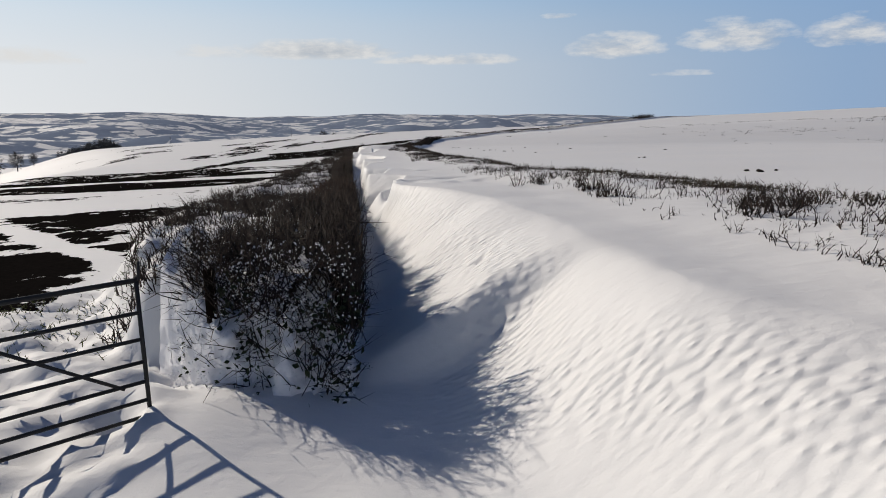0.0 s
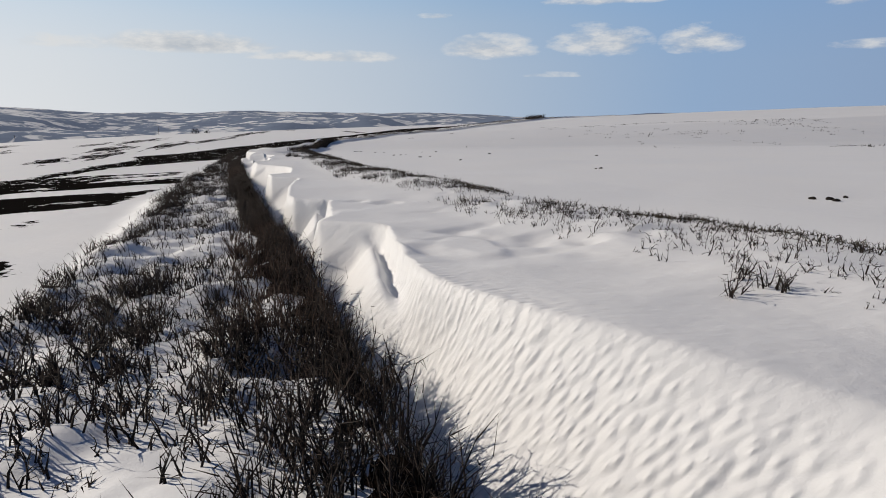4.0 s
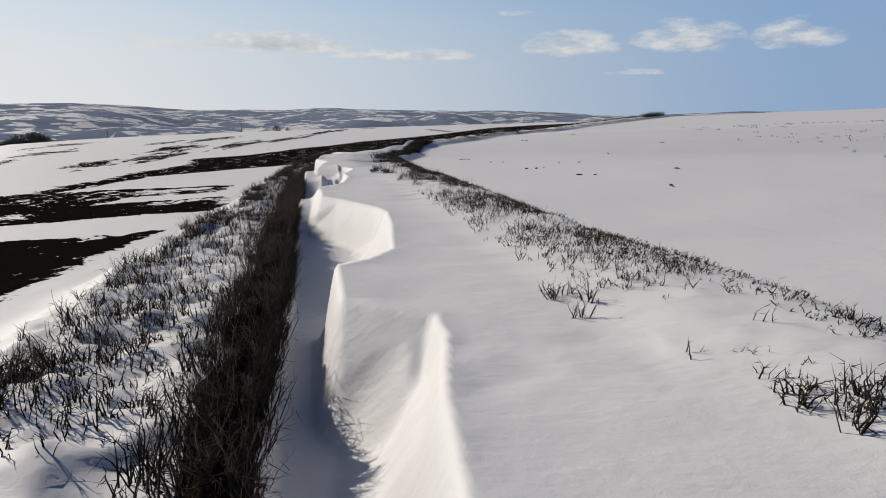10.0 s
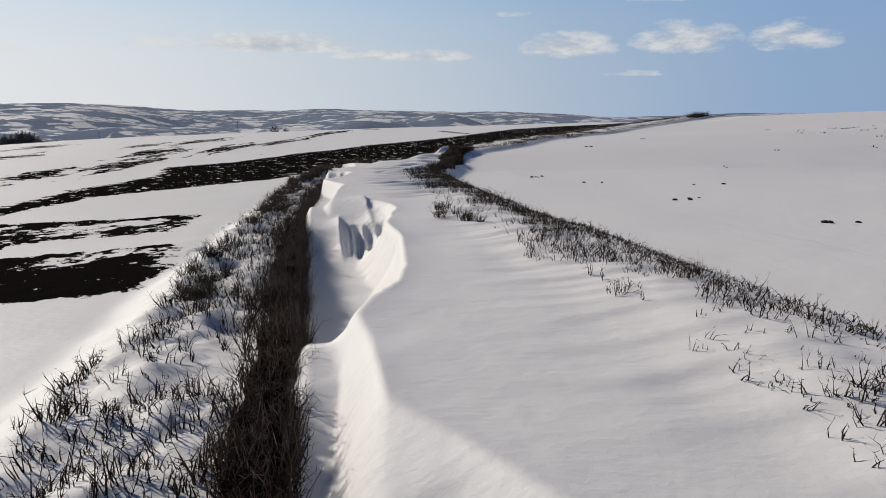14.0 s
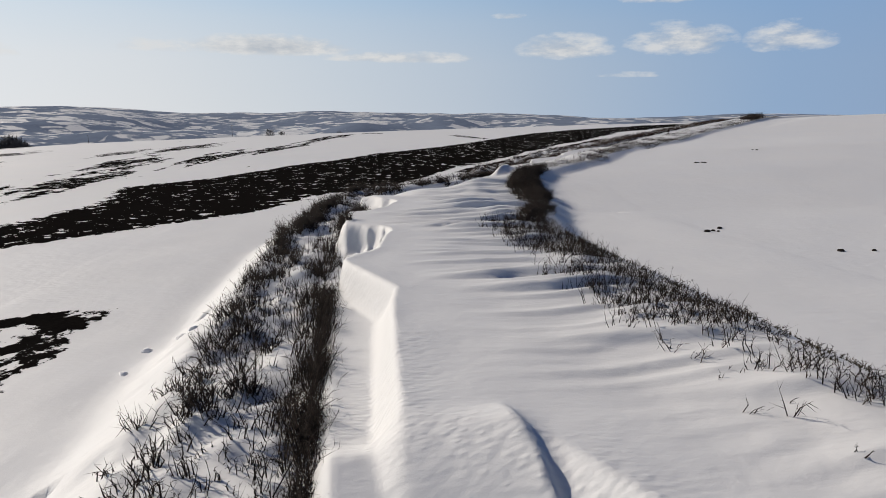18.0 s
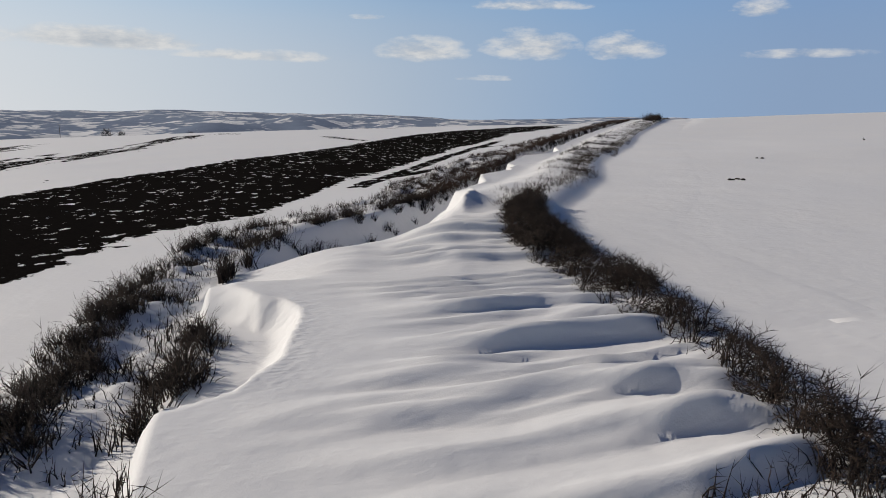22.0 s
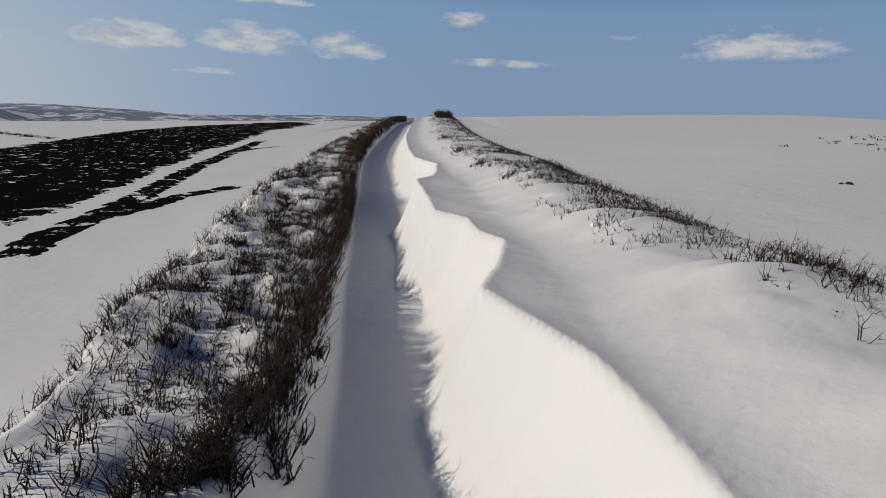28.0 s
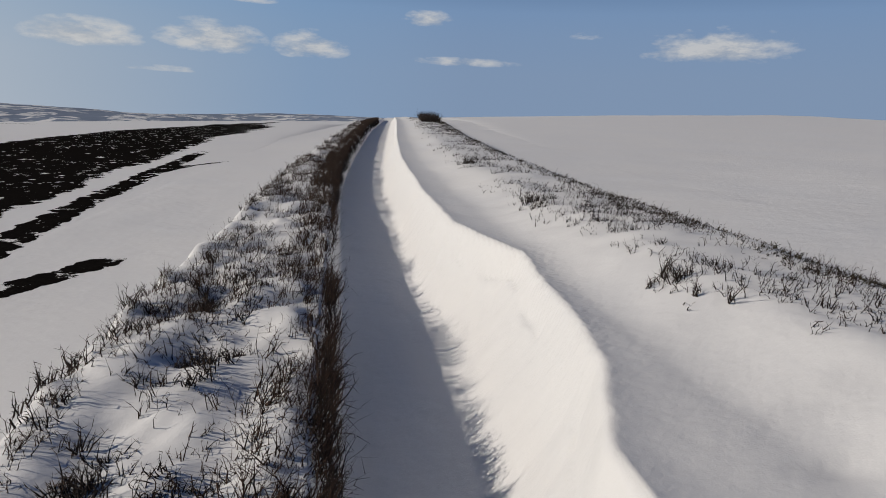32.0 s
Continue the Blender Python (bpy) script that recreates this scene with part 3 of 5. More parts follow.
def soil_mask(x, y, q, u):
    """Where dark ploughed earth shows: 0 snow, 1 bare."""
    d = -u
    n = fbm(x / 9, y / 9, 4, 2)
    wob = 5.0 * fbm(x / 12, y / 16, 4, 5)
    m = np.zeros(len(x))
    # the ploughed field beyond the bend, with its tail beside the straight hedge
    a = np.interp(q, [95, 100, 108, 118, 124, 134, 152, 190, 211, 230, 330], [9.5, 8.6, 8.8, 10.1, 10.2, 11.4, 13.6, 17.5, 19.4, 25, 45])
    xl = np.interp(y, [64, 74, 80, 106, 118, 128, 135, 144.5, 172, 230, 430], [-45, -29, -25.5, -25, -27, -22, -16, -10.7, 8.5, 50, 200])
    v0_ = y * 0.94 - x * 0.35
    tail = v0_ - np.interp(d, [8, 10.4, 12.8, 16.8, 25, 50], [101, 97, 96, 92.3, 86, 84])
    xr = np.interp(y, [66, 70, 74, 80, 84, 91, 93.5, 97, 100, 105], [-42, -30, -25.5, -24, -22.5, -21, -18.5, -15, -12.5, -10.8])
    b1 = 0.955 * step01(-.8, 1.4, xr - x + 2.5 * n) * step01(-2.5, 1.5, x - np.interp(y, [64, 74, 80, 106], [-48, -30, -26, -25]) + wob) * step01(66, 71, y) * step01(107, 103, y) * step01(7.0, 8.0, d)
    m = np.maximum(m, b1)
    inn = np.where((y > 106) | (x > -9), d - a, np.minimum(tail, d - 7.6))
    big = step01(-1.2, 1.6, inn + 3 * n) * step01(-2.5, 1.5, (x - xl) + wob) * step01(64, 70, y) * step01(430, 330, y)
    m = np.maximum(m, big * 0.97)
    line = np.exp(-((d - a - 0.25) / 0.38)**2) * step01(106, 118, q) * step01(175, 150, q)
    rim = step01(-1.9, -1.4, d - a + .5 * n) * step01(0.2, -0.1, d - a) * step01(112, 117, q) * step01(165, 150, q)
    m = np.maximum(m * (1 - 0.95 * line), 0.93 * rim)
    strip = step01(1.1, 0.35, np.abs(d - np.interp(q, [119, 121.8, 124.7, 127.7, 130], [9.3, 8.5, 7.6, 6.0, 5.0]) + 0.8 * n)) * step01(119, 121, q) * step01(128.6, 127, q)
    m = np.maximum(m, 0.96 * strip)
    strip = step01(0.8, 0.2, np.abs(d - np.interp(q, [143, 147, 149.4], [11.5, 10.9, 9.4]) + 0.8 * n)) * step01(142, 144, q) * step01(150.5, 149, q)
    m = np.maximum(m, 0.95 * strip)
    # bands and patches beside the straight hedge
    v = y * 0.94 - x * 0.35 + 3.0 * fbm(x / 13, y / 9, 4, 3)
    patch = np.zeros(len(x))
    for v0, v1, d0, k in ((15, 25, 3.7, 1.16), (25, 34, 4.8, 1.02), (40.5, 44.6, 6.4, .79), (48.6, 60.5, 4.9, 1.08), (66.0, 74.0, 4.3, 1.07), (73, 77.5, 10.5, 1.01), (76.8, 83.4, 5.4, .94)):
        patch = np.maximum(patch, k * step01(v0 - 1.0, v0 + 0.8, v) * step01(v1 + 1.0, v1 - 0.8, v) * step01(d0 - 0.8, d0 + 1.4, d + 2.0 * n))
    trail = np.exp(-((y - 24.5 + 0.95 * (x + 6.4)) / 0.4)**2) * step01(-3.0, -4.5, x) * step01(34, 31, y)
    patch = patch * (1 - 0.8 * trail) * (1 - 0.22 * step01(.05, .2, fbm(x / 4, y / 4, 3, 1)))
    m = np.maximum(m, patch * np.interp(d, [0, 25, 60, 110], [.97, .95, .75, .5]))
    # thin scoured streaks on the slope beyond
    for cx, cy, ra, rb, ang in ((-36.5, 112, 12, 2.0, 106), (-34, 126, 20, 3.0, 100), (-40, 150, 13, 4.5, 96), (-30, 155, 16, 3, 92), (-24, 172, 20, 3, 84), (-52, 118, 14, 3, 110), (-62, 150, 20, 4, 104), (-45, 190, 26, 5, 92), (-80, 190, 26, 6, 100), (-20, 210, 25, 4, 80)):
        c, s_ = math.cos(radians(ang)), math.sin(radians(ang))
        a1, b1 = (x - cx) * c + (y - cy) * s_, -(x - cx) * s_ + (y - cy) * c
        r = np.sqrt((a1 / ra / 1.4)**2 + (b1 / rb / 1.2)**2) + 2.2 * fbm(a1 / 8 + 2, b1 / 1.1 + 5, 3, 4)
        m = np.maximum(m, 0.9 * step01(1.2, 0.2, r))
    streak = step01(.10, .24, fbm((x * .17 - y * .98) / 60, (y * .17 + x * .98) / 10, 4, 4)) * (d > 34)
    m = np.maximum(m, streak * 0.84 * step01(700, 250, d))
    return m * step01(3.4, 4.2, d)


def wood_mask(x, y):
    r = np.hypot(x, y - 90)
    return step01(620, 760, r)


def mesh_grid(name, X, Y, Z, mat, attrs):
    """A sheet of quads from 2D arrays."""
    h, w = X.shape
    me = bpy.data.meshes.new(name)
    me.vertices.add(h * w)
    me.vertices.foreach_set("co", np.stack([X, Y, Z], 2).astype(np.float32).ravel())
    i = np.arange((h - 1) * (w - 1))
    r, c = i // (w - 1), i % (w - 1)
    a = r * w + c
    quads = np.stack([a, a + 1, a + w + 1, a + w], 1)
    me.loops.add(quads.size)
    me.loops.foreach_set("vertex_index", quads.ravel().astype(np.int32))
    me.polygons.add(len(quads))
    me.polygons.foreach_set("loop_start", (np.arange(len(quads)) * 4).astype(np.int32))
    me.polygons.foreach_set("use_smooth", np.ones(len(quads), bool))
    me.update(calc_edges=True)
    for k, v in attrs.items():
        me.attributes.new(k, "FLOAT", "POINT").data.foreach_set("value", v.astype(np.float32).ravel())
    me.materials.append(mat)
    return new(name, me)


def spread(a, b, step, reach, grow=1.09):
    core = list(np.arange(a, b + step / 2, step))
    lo, hi, s = [a], [b], step
    while lo[-1] > -reach:
        s = min(s * grow, 90)
        lo.append(lo[-1] - s)
    s = step
    while hi[-1] < reach:
        s = min(s * grow, 90)
        hi.append(hi[-1] + s)
    return np.array(lo[:0:-1] + core + hi[1:])


gx, gy = spread(-34, 26, 0.55, 4700), spread(8, 170, 0.55, 4800)
GX, GY = np.meshgrid(gx, gy)
fx, fy = GX.ravel(), GY.ravel()
gq, gu = lane_coords(fx, fy)
gz = outer(fx, fy, gq, gu)
inside = step01(-8.4, -7.4, gu) * step01(9.4, 8.4, gu) * step01(-28, -22, fy) * step01(262, 250, gq)
gz = gz - 0.9 * inside - 3.0 * step01(-6.5, -5.5, gu) * step01(7.5, 6.5, gu) * inside
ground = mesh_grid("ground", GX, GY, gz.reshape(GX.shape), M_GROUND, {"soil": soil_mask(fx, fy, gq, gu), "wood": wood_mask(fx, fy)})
tagged(ground, "snow-covered fields with dark ploughed soil and far hills", "ground", kind="structure")

# the lane with its banks, finely drawn
us = np.concatenate([np.arange(-10.0, -4.0, 0.25), np.arange(-4.0, -0.5, 0.11), np.arange(-0.5, 5.0, 0.055), np.arange(5.0, 7.6, 0.10), np.arange(7.6, 11.3, 0.3)])
rows_q = np.concatenate([np.arange(-26, 8, 1.0), np.arange(8, 128, 0.08), np.arange(128, 175, 0.4), np.arange(175, 262, 1.5)])
lx, ly = np.interp(rows_q, LANE[:, 1], LANE[:, 0]), rows_q
rx_, ry_ = np.interp(rows_q, LANE[:, 1], RIGHT[:, 0]), np.interp(rows_q, LANE[:, 1], RIGHT[:, 1])
SX = lx[:, None] + us[None] * rx_[:, None]
SY = ly[:, None] + us[None] * ry_[:, None]
SQ, SU = np.repeat(rows_q[:, None], len(us), 1), np.repeat(us[None], len(rows_q), 0)
SZ = section(SQ.ravel(), SU.ravel(), SX.ravel(), SY.ravel())
border = np.maximum(step01(-9.2, -10.0, SU.ravel()), step01(10.4, 11.2, SU.ravel()))
SZ = (SZ + 0.006 - 0.035 * border).reshape(SX.shape)
# wind flutes along the crests of the drift walls
fq, fu = SQ.ravel(), SU.ravel()
RIPPLE = 1.3 * np.exp(-((fu - CREST(fq) + .1 - 0.5 * fbm(fq / 1.5, fq * 0 + 4, 2, 2)) / .45)**2) * step01(27, 20, fq) + 0.6 * np.exp(-((fu - CREST(fq) + .3) / .7)**2) * step01(62, 68, fq) * step01(-.1, .15, fbm(fq / 4, fu / 2, 2, 3))
lane = mesh_grid("lane_snow", SX, SY, SZ, M_GROUND, {"soil": soil_mask(SX.ravel(), SY.ravel(), SQ.ravel(), SU.ravel()), "wood": np.zeros(SX.size), "ripple": RIPPLE})
tagged(lane, "deep wind-carved snow drifts filling a sunken country lane", "snow", kind="structure")


def place(q, u):
    """World x, y and snow height at lane coordinates."""
    q, u = np.asarray(q, float), np.asarray(u, float)
    x = np.interp(q, LANE[:, 1], LANE[:, 0]) + u * np.interp(q, LANE[:, 1], RIGHT[:, 0])
    y = q + u * np.interp(q, LANE[:, 1], RIGHT[:, 1])
    return x, y, section(q, u, x, y)


def twigs(name, base, direc, length, radius, side, mat, parent=None, label="", seed=1, spread_=0.75):
    """Bent stems with side shoots, all of one stretch in one mesh. base, direc: (n, 3)."""
    rs = np.random.RandomState(seed)
    n = len(base)
    V, F = [], []
    off = 0

    def shoots(b, d, ln, ra):
        nonlocal off
        k = len(b)
        d = d / np.linalg.norm(d, axis=1)[:, None]
        a = np.cross(d, rs.normal(size=(k, 3)))
        a /= np.linalg.norm(a, axis=1)[:, None] + 1e-9
        c = np.cross(d, a)
        vs = [b + (a * math.cos(g) + c * math.sin(g)) * ra[:, None] for g in (0, 2.094, 4.189)] + [b + d * ln[:, None]]
        V.append(np.stack(vs, 1).reshape(-1, 3))
        f = np.array([(0, 1, 3), (1, 2, 3), (2, 0, 3)])
        F.append((f[None] + (np.arange(k) * 4)[:, None, None] + off).reshape(-1, 3))
        off += 4 * k

    def cones(b, d, ln, ra, bend):
        nonlocal off
        k = len(b)
        d = d / np.linalg.norm(d, axis=1)[:, None]
        a = np.cross(d, rs.normal(size=(k, 3)))
        a /= np.linalg.norm(a, axis=1)[:, None] + 1e-9
        c = np.cross(d, a)
        mid = b + d * (ln * 0.5)[:, None]
        d2 = d + bend
        d2 /= np.linalg.norm(d2, axis=1)[:, None]
        tip = mid + d2 * (ln * 0.5)[:, None]
        vs = []
        for p, r in ((b, ra), (mid, ra * 0.7)):
            for ang in (0, 2.094, 4.189):
                vs.append(p + (a * math.cos(ang) + c * math.sin(ang)) * r[:, None])
        vs.append(tip)
        V.append(np.stack(vs, 1).reshape(-1, 3))
        f = np.array([(0, 1, 4), (0, 4, 3), (1, 2, 5), (1, 5, 4), (2, 0, 3), (2, 3, 5), (3, 4, 6), (4, 5, 6), (5, 3, 6)])
        F.append((f[None] + (np.arange(k) * 7)[:, None, None] + off).reshape(-1, 3))
        off += 7 * k
        return mid, tip, d2

    mid, tip, d2 = cones(base, direc, length, radius, rs.normal(size=(n, 3)) * 0.35)
    for j in range(side):
        f = rs.uniform(0.2, 0.95, n)[:, None]
        st = np.where(f < .5, base + (mid - base) * f * 2, mid + (tip - mid) * (f - .5) * 2)
        dd = direc * 0.8 + rs.normal(size=(n, 3)) * spread_
        shoots(st, dd, length * rs.uniform(0.25, 0.6, n), radius * 0.6)
    V, F = np.concatenate(V), np.concatenate(F)
    me = bpy.data.meshes.new(name)
    me.vertices.add(len(V))
    me.vertices.foreach_set("co", V.astype(np.float32).ravel())
    me.loops.add(F.size)
    me.loops.foreach_set("vertex_index", F.ravel().astype(np.int32))
    me.polygons.add(len(F))
    me.polygons.foreach_set("loop_start", (np.arange(len(F)) * 3).astype(np.int32))
    me.update(calc_edges=True)
    me.materials.append(mat)
    ob = new(name, me)
    if parent is not None:
        ob.parent = parent
    if label:
        tagged(ob, label)
    return tagged(ob, kind="stuff")


def empty(name, at, label, category, group=""):
    e = new(name)
    e.location = at
    e.empty_display_size = 0.2
    tagged(e, label, category, group)
    return e


def scatter(q0, q1, u0, u1, n, seed, clump=0.0, gap=None):
    """Random lane coordinates in a stretch; clump gathers them, gap(q, u) thins them."""
    rs = np.random.RandomState(seed)
    q, u = rs.uniform(q0, q1, n), rs.uniform(u0, u1, n)
    if clump:
        keep = fbm(q * clump + 31, u * clump * 1.3 + 7, 2, 3) + 0.5 > rs.uniform(0.25, 0.78, n)
        q, u = q[keep], u[keep]
    if gap is not None:
        keep = gap(q, u) > rs.rand(len(q))
        q, u = q[keep], u[keep]
    keep = (q < 15) | (q > 16 + .84 * np.maximum(-.9 - u, 0)) | (u > 0)
    return q[keep], u[keep], rs


def grow(name, q, u, rs, h0, h1, rad, mat, parent, label, side=3, lean=0.22, out=0.0, sink=0.06, seed=1, spread_=0.75, root=None):
    x, y, z = place(q, u)
    if root is not None:
        z = root(q) + rs.uniform(-0.12, 0.05, len(q))
    n = len(q)
    base = np.stack([x, y, z - sink], 1)
    d = np.stack([rs.normal(size=n) * lean, rs.normal(size=n) * lean, np.ones(n)], 1)
    if out:
        rx = np.stack([np.interp(q, LANE[:, 1], RIGHT[:, 0]), np.interp(q, LANE[:, 1], RIGHT[:, 1]), np.zeros(n)], 1)
        d = d + rx * (out * rs.uniform(0.2, 1, n))[:, None]
    ln = rs.uniform(h0, h1, n) + sink
    base0 = parent.location if parent is not None else Vector((0, 0, 0))
    base = base - np.array(base0)
    return twigs(name, base, d / np.linalg.norm(d, axis=1)[:, None], ln, rad * rs.uniform(0.6, 1.3, n), side, mat, parent, label, seed, spread_)


def bushes(name, q, u, rs, h0, h1, stems, fan, rad, mat, parent, label="", side=4, sink=0.1, root=None, toward=0.0):
    """Bare bushes: from each root several crooked tapering stems with side shoots; all of one stretch in one mesh."""
    x, y, z = place(q, u)
    if root is not None:
        z = root(q, rs)
    hgt = rs.uniform(h0, h1, len(q))
    n = len(q) * stems
    r = lambda a: np.repeat(a, stems, 0)
    base = r(np.stack([x, y, z - sink], 1)) - np.array(parent.location) + rs.normal(size=(n, 3)) * np.array([.05, .05, .0])
    az = rs.uniform(0, 6.283, n)
    ln = r(hgt) * rs.uniform(.55, 1.1, n) + sink
    k = fan * np.sqrt(rs.rand(n))
    d = np.stack([np.cos(az) * k, np.sin(az) * k, np.ones(n)], 1)
    if toward:
        d[:, 0] += r(np.interp(q, LANE[:, 1], RIGHT[:, 0])) * toward * rs.rand(n)
        d[:, 1] += r(np.interp(q, LANE[:, 1], RIGHT[:, 1])) * toward * rs.rand(n)
    unit = lambda a: a / (np.linalg.norm(a, axis=1)[:, None] + 1e-9)
    d = unit(d)
    ra = rad * rs.uniform(.6, 1.35, n)
    P, D = [base], [d]
    for j in range(2):
        P.append(P[-1] + D[-1] * (ln * (.5, .5)[j])[:, None])
        D.append(unit(D[-1] + rs.normal(size=(n, 3)) * (.42, .4)[j] + np.array([0, 0, .1])))
    a = unit(np.cross(d, rs.normal(size=(n, 3))))
    c = np.cross(d, a)
    V = []
    for p, f in zip(P[:2], (1.0, .7)):
        V += [p + (a * math.cos(g) + c * math.sin(g)) * (ra * f)[:, None] for g in (0, 2.094, 4.189)]
    V.append(P[2])
    f = []
    for b0 in (0,):
        for e in range(3):
            e2 = (e + 1) % 3
            f += [(b0 + e, b0 + e2, b0 + 3 + e2), (b0 + e, b0 + 3 + e2, b0 + 3 + e)]
    f += [(3, 4, 6), (4, 5, 6), (5, 3, 6)]
    verts = [np.stack(V, 1).reshape(-1, 3)]
    faces = [(np.array(f)[None] + (np.arange(n) * 7)[:, None, None]).reshape(-1, 3)]
    off = 7 * n
    for j in range(side):
        seg = j % 2
        t = rs.uniform(.35 if seg == 0 else 0, .95, n)[:, None]
        st = P[seg] * (1 - t) + P[seg + 1] * t
        sdir = unit(D[seg] * .6 + rs.normal(size=(n, 3)) * .72)
        sl = ln * rs.uniform(.14, .42, n)
        sa = unit(np.cross(sdir, rs.normal(size=(n, 3))))
        sc = np.cross(sdir, sa)
        W = [st + (sa * math.cos(g) + sc * math.sin(g)) * (ra * .5)[:, None] for g in (0, 2.094, 4.189)] + [st + sdir * sl[:, None]]
        verts.append(np.stack(W, 1).reshape(-1, 3))
        faces.append((np.array([(0, 1, 3), (1, 2, 3), (2, 0, 3)])[None] + (np.arange(n) * 4)[:, None, None] + off).reshape(-1, 3))
        off += 4 * n
    V, F = np.concatenate(verts), np.concatenate(faces)
    me = bpy.data.meshes.new(name)
    me.vertices.add(len(V))
    me.vertices.foreach_set("co", V.astype(np.float32).ravel())
    me.loops.add(F.size)
    me.loops.foreach_set("vertex_index", F.ravel().astype(np.int32))
    me.polygons.add(len(F))
    me.polygons.foreach_set("loop_start", (np.arange(len(F)) * 3).astype(np.int32))
    me.update(calc_edges=True)
    me.materials.append(mat)
    ob = new(name, me)
    ob.parent = parent
    if label:
        tagged(ob, label)
    return tagged(ob, kind="stuff")


def hedge_gap(q, u):
    """Thins the growth where snow has blown over the hedge."""
    k = np.ones(len(q))
    for c, w in ((59.4, .7), (70.8, .5), (75.2, .7), (82.9, .6), (87.3, .9), (29.5, 1.0), (20.6, 1.1), (41.0, .5)):
        k = k * (1 - 0.9 * np.exp(-((q - c - 0.3 * u) / w)**4))
    band = step01(-.16, .10, fbm(q * .55 + 3, u * .5 + 1, 3, 2) + np.interp(q, [16, 25, 28, 32, 36, 60, 106], [.2, .16, .0, .02, .06, .08, .08]))
    return k * (0.12 + 0.88 * band)


# single large bushes: along and across the hedge line, reach, number of roots
CLUSTERS = [(82.0, -.45, .35, 8), (84.1, -1.95, .3, 9), (86.3, -2.35, .3, 9), (87.4, -2.3, .3, 8), (88.4, -2.2, .3, 8), (89.8, -2.15, .3, 7), (91.0, -2.1, .3, 7), (92.2, -2.0, .3, 6), (93.4, -1.9, .25, 6), (88.7, -.05, .2, 9), (89.3, -.25, .22, 9), (90.1, -.08, .2, 8), (90.7, -.2, .2, 6), (92.8, -2.1, .3, 7), (92.4, -1.6, .28, 8), (93.2, -1.2, .22, 5), (89.3, -1.75, .28, 8), (90.2, -1.5, .28, 8), (88.1, -1.65, .28, 7), (91.3, -1.6, .28, 6), (105.5, -.45, .25, 10), (106.2, -.3, .25, 12), (107.0, -.3, .25, 12), (107.8, -.25, .25, 10), (97.1, -1.8, .22, 8), (98.3, -1.9, .2, 6), (98.1, -.7, .25, 8), (98.7, -.5, .2, 5), (99.4, -.45, .2, 5), (85.1, -.25, .22, 6), (81.3, -.9, .3, 8), (81.1, -1.95, .3, 8), (82.4, -1.55, .3, 6), (96.0, -1.3, .2, 4), (88.0, -.5, .2, 4),
            (101.3, -.85, .22, 5), (101.7, -.5, .2, 6), (102.5, -.66, .25, 7), (103.0, -.4, .22, 5), (104.2, -.45, .28, 8), (105.6, -.3, .3, 9), (105.0, -.9, .25, 6), (100.3, -1.7, .25, 6), (99.5, 0.05, .15, 2), (98.8, -1.3, .2, 4), (106.6, -.2, .3, 10), (94.6, -1.7, .2, 4), (107.6, -1.9, .3, 7), (108.4, -1.3, .25, 5), (109.2, -2.2, .35, 9), (110.2, -1.6, .3, 7), (111.3, -2.0, .3, 7), (112.4, -1.5, .3, 6), (113.6, -1.9, .3, 7), (115, -1.7, .35, 8), (116.4, -2.0, .3, 7), (118, -1.7, .35, 8), (119.6, -2.0, .35, 8),
            (17.6, -1.5, .3, 4), (19.2, -1.2, .3, 4), (101.0, .35, .12, 2), (102.6, .5, .15, 2), (100.2, .2, .15, 2), (103.6, .3, .15, 2), (97.2, .3, .15, 2), (23.2, -2.3, .4, 9), (24.2, -1.6, .35, 9), (25, -2.6, .4, 9), (23.0, -1.0, .3, 7), (26, -1.9, .4, 8), (37.5, -2.6, .35, 7), (39, -2.7, .4, 8), (41.5, -2.8, .4, 8), (43, -2.9, .4, 8), (54, -2.7, .35, 8), (63, -2.2, .35, 8), (64.5, -2.3, .3, 7), (73.5, -1.9, .35, 9), (74.4, -1.5, .3, 6), (76.5, -1.8, .35, 8)]

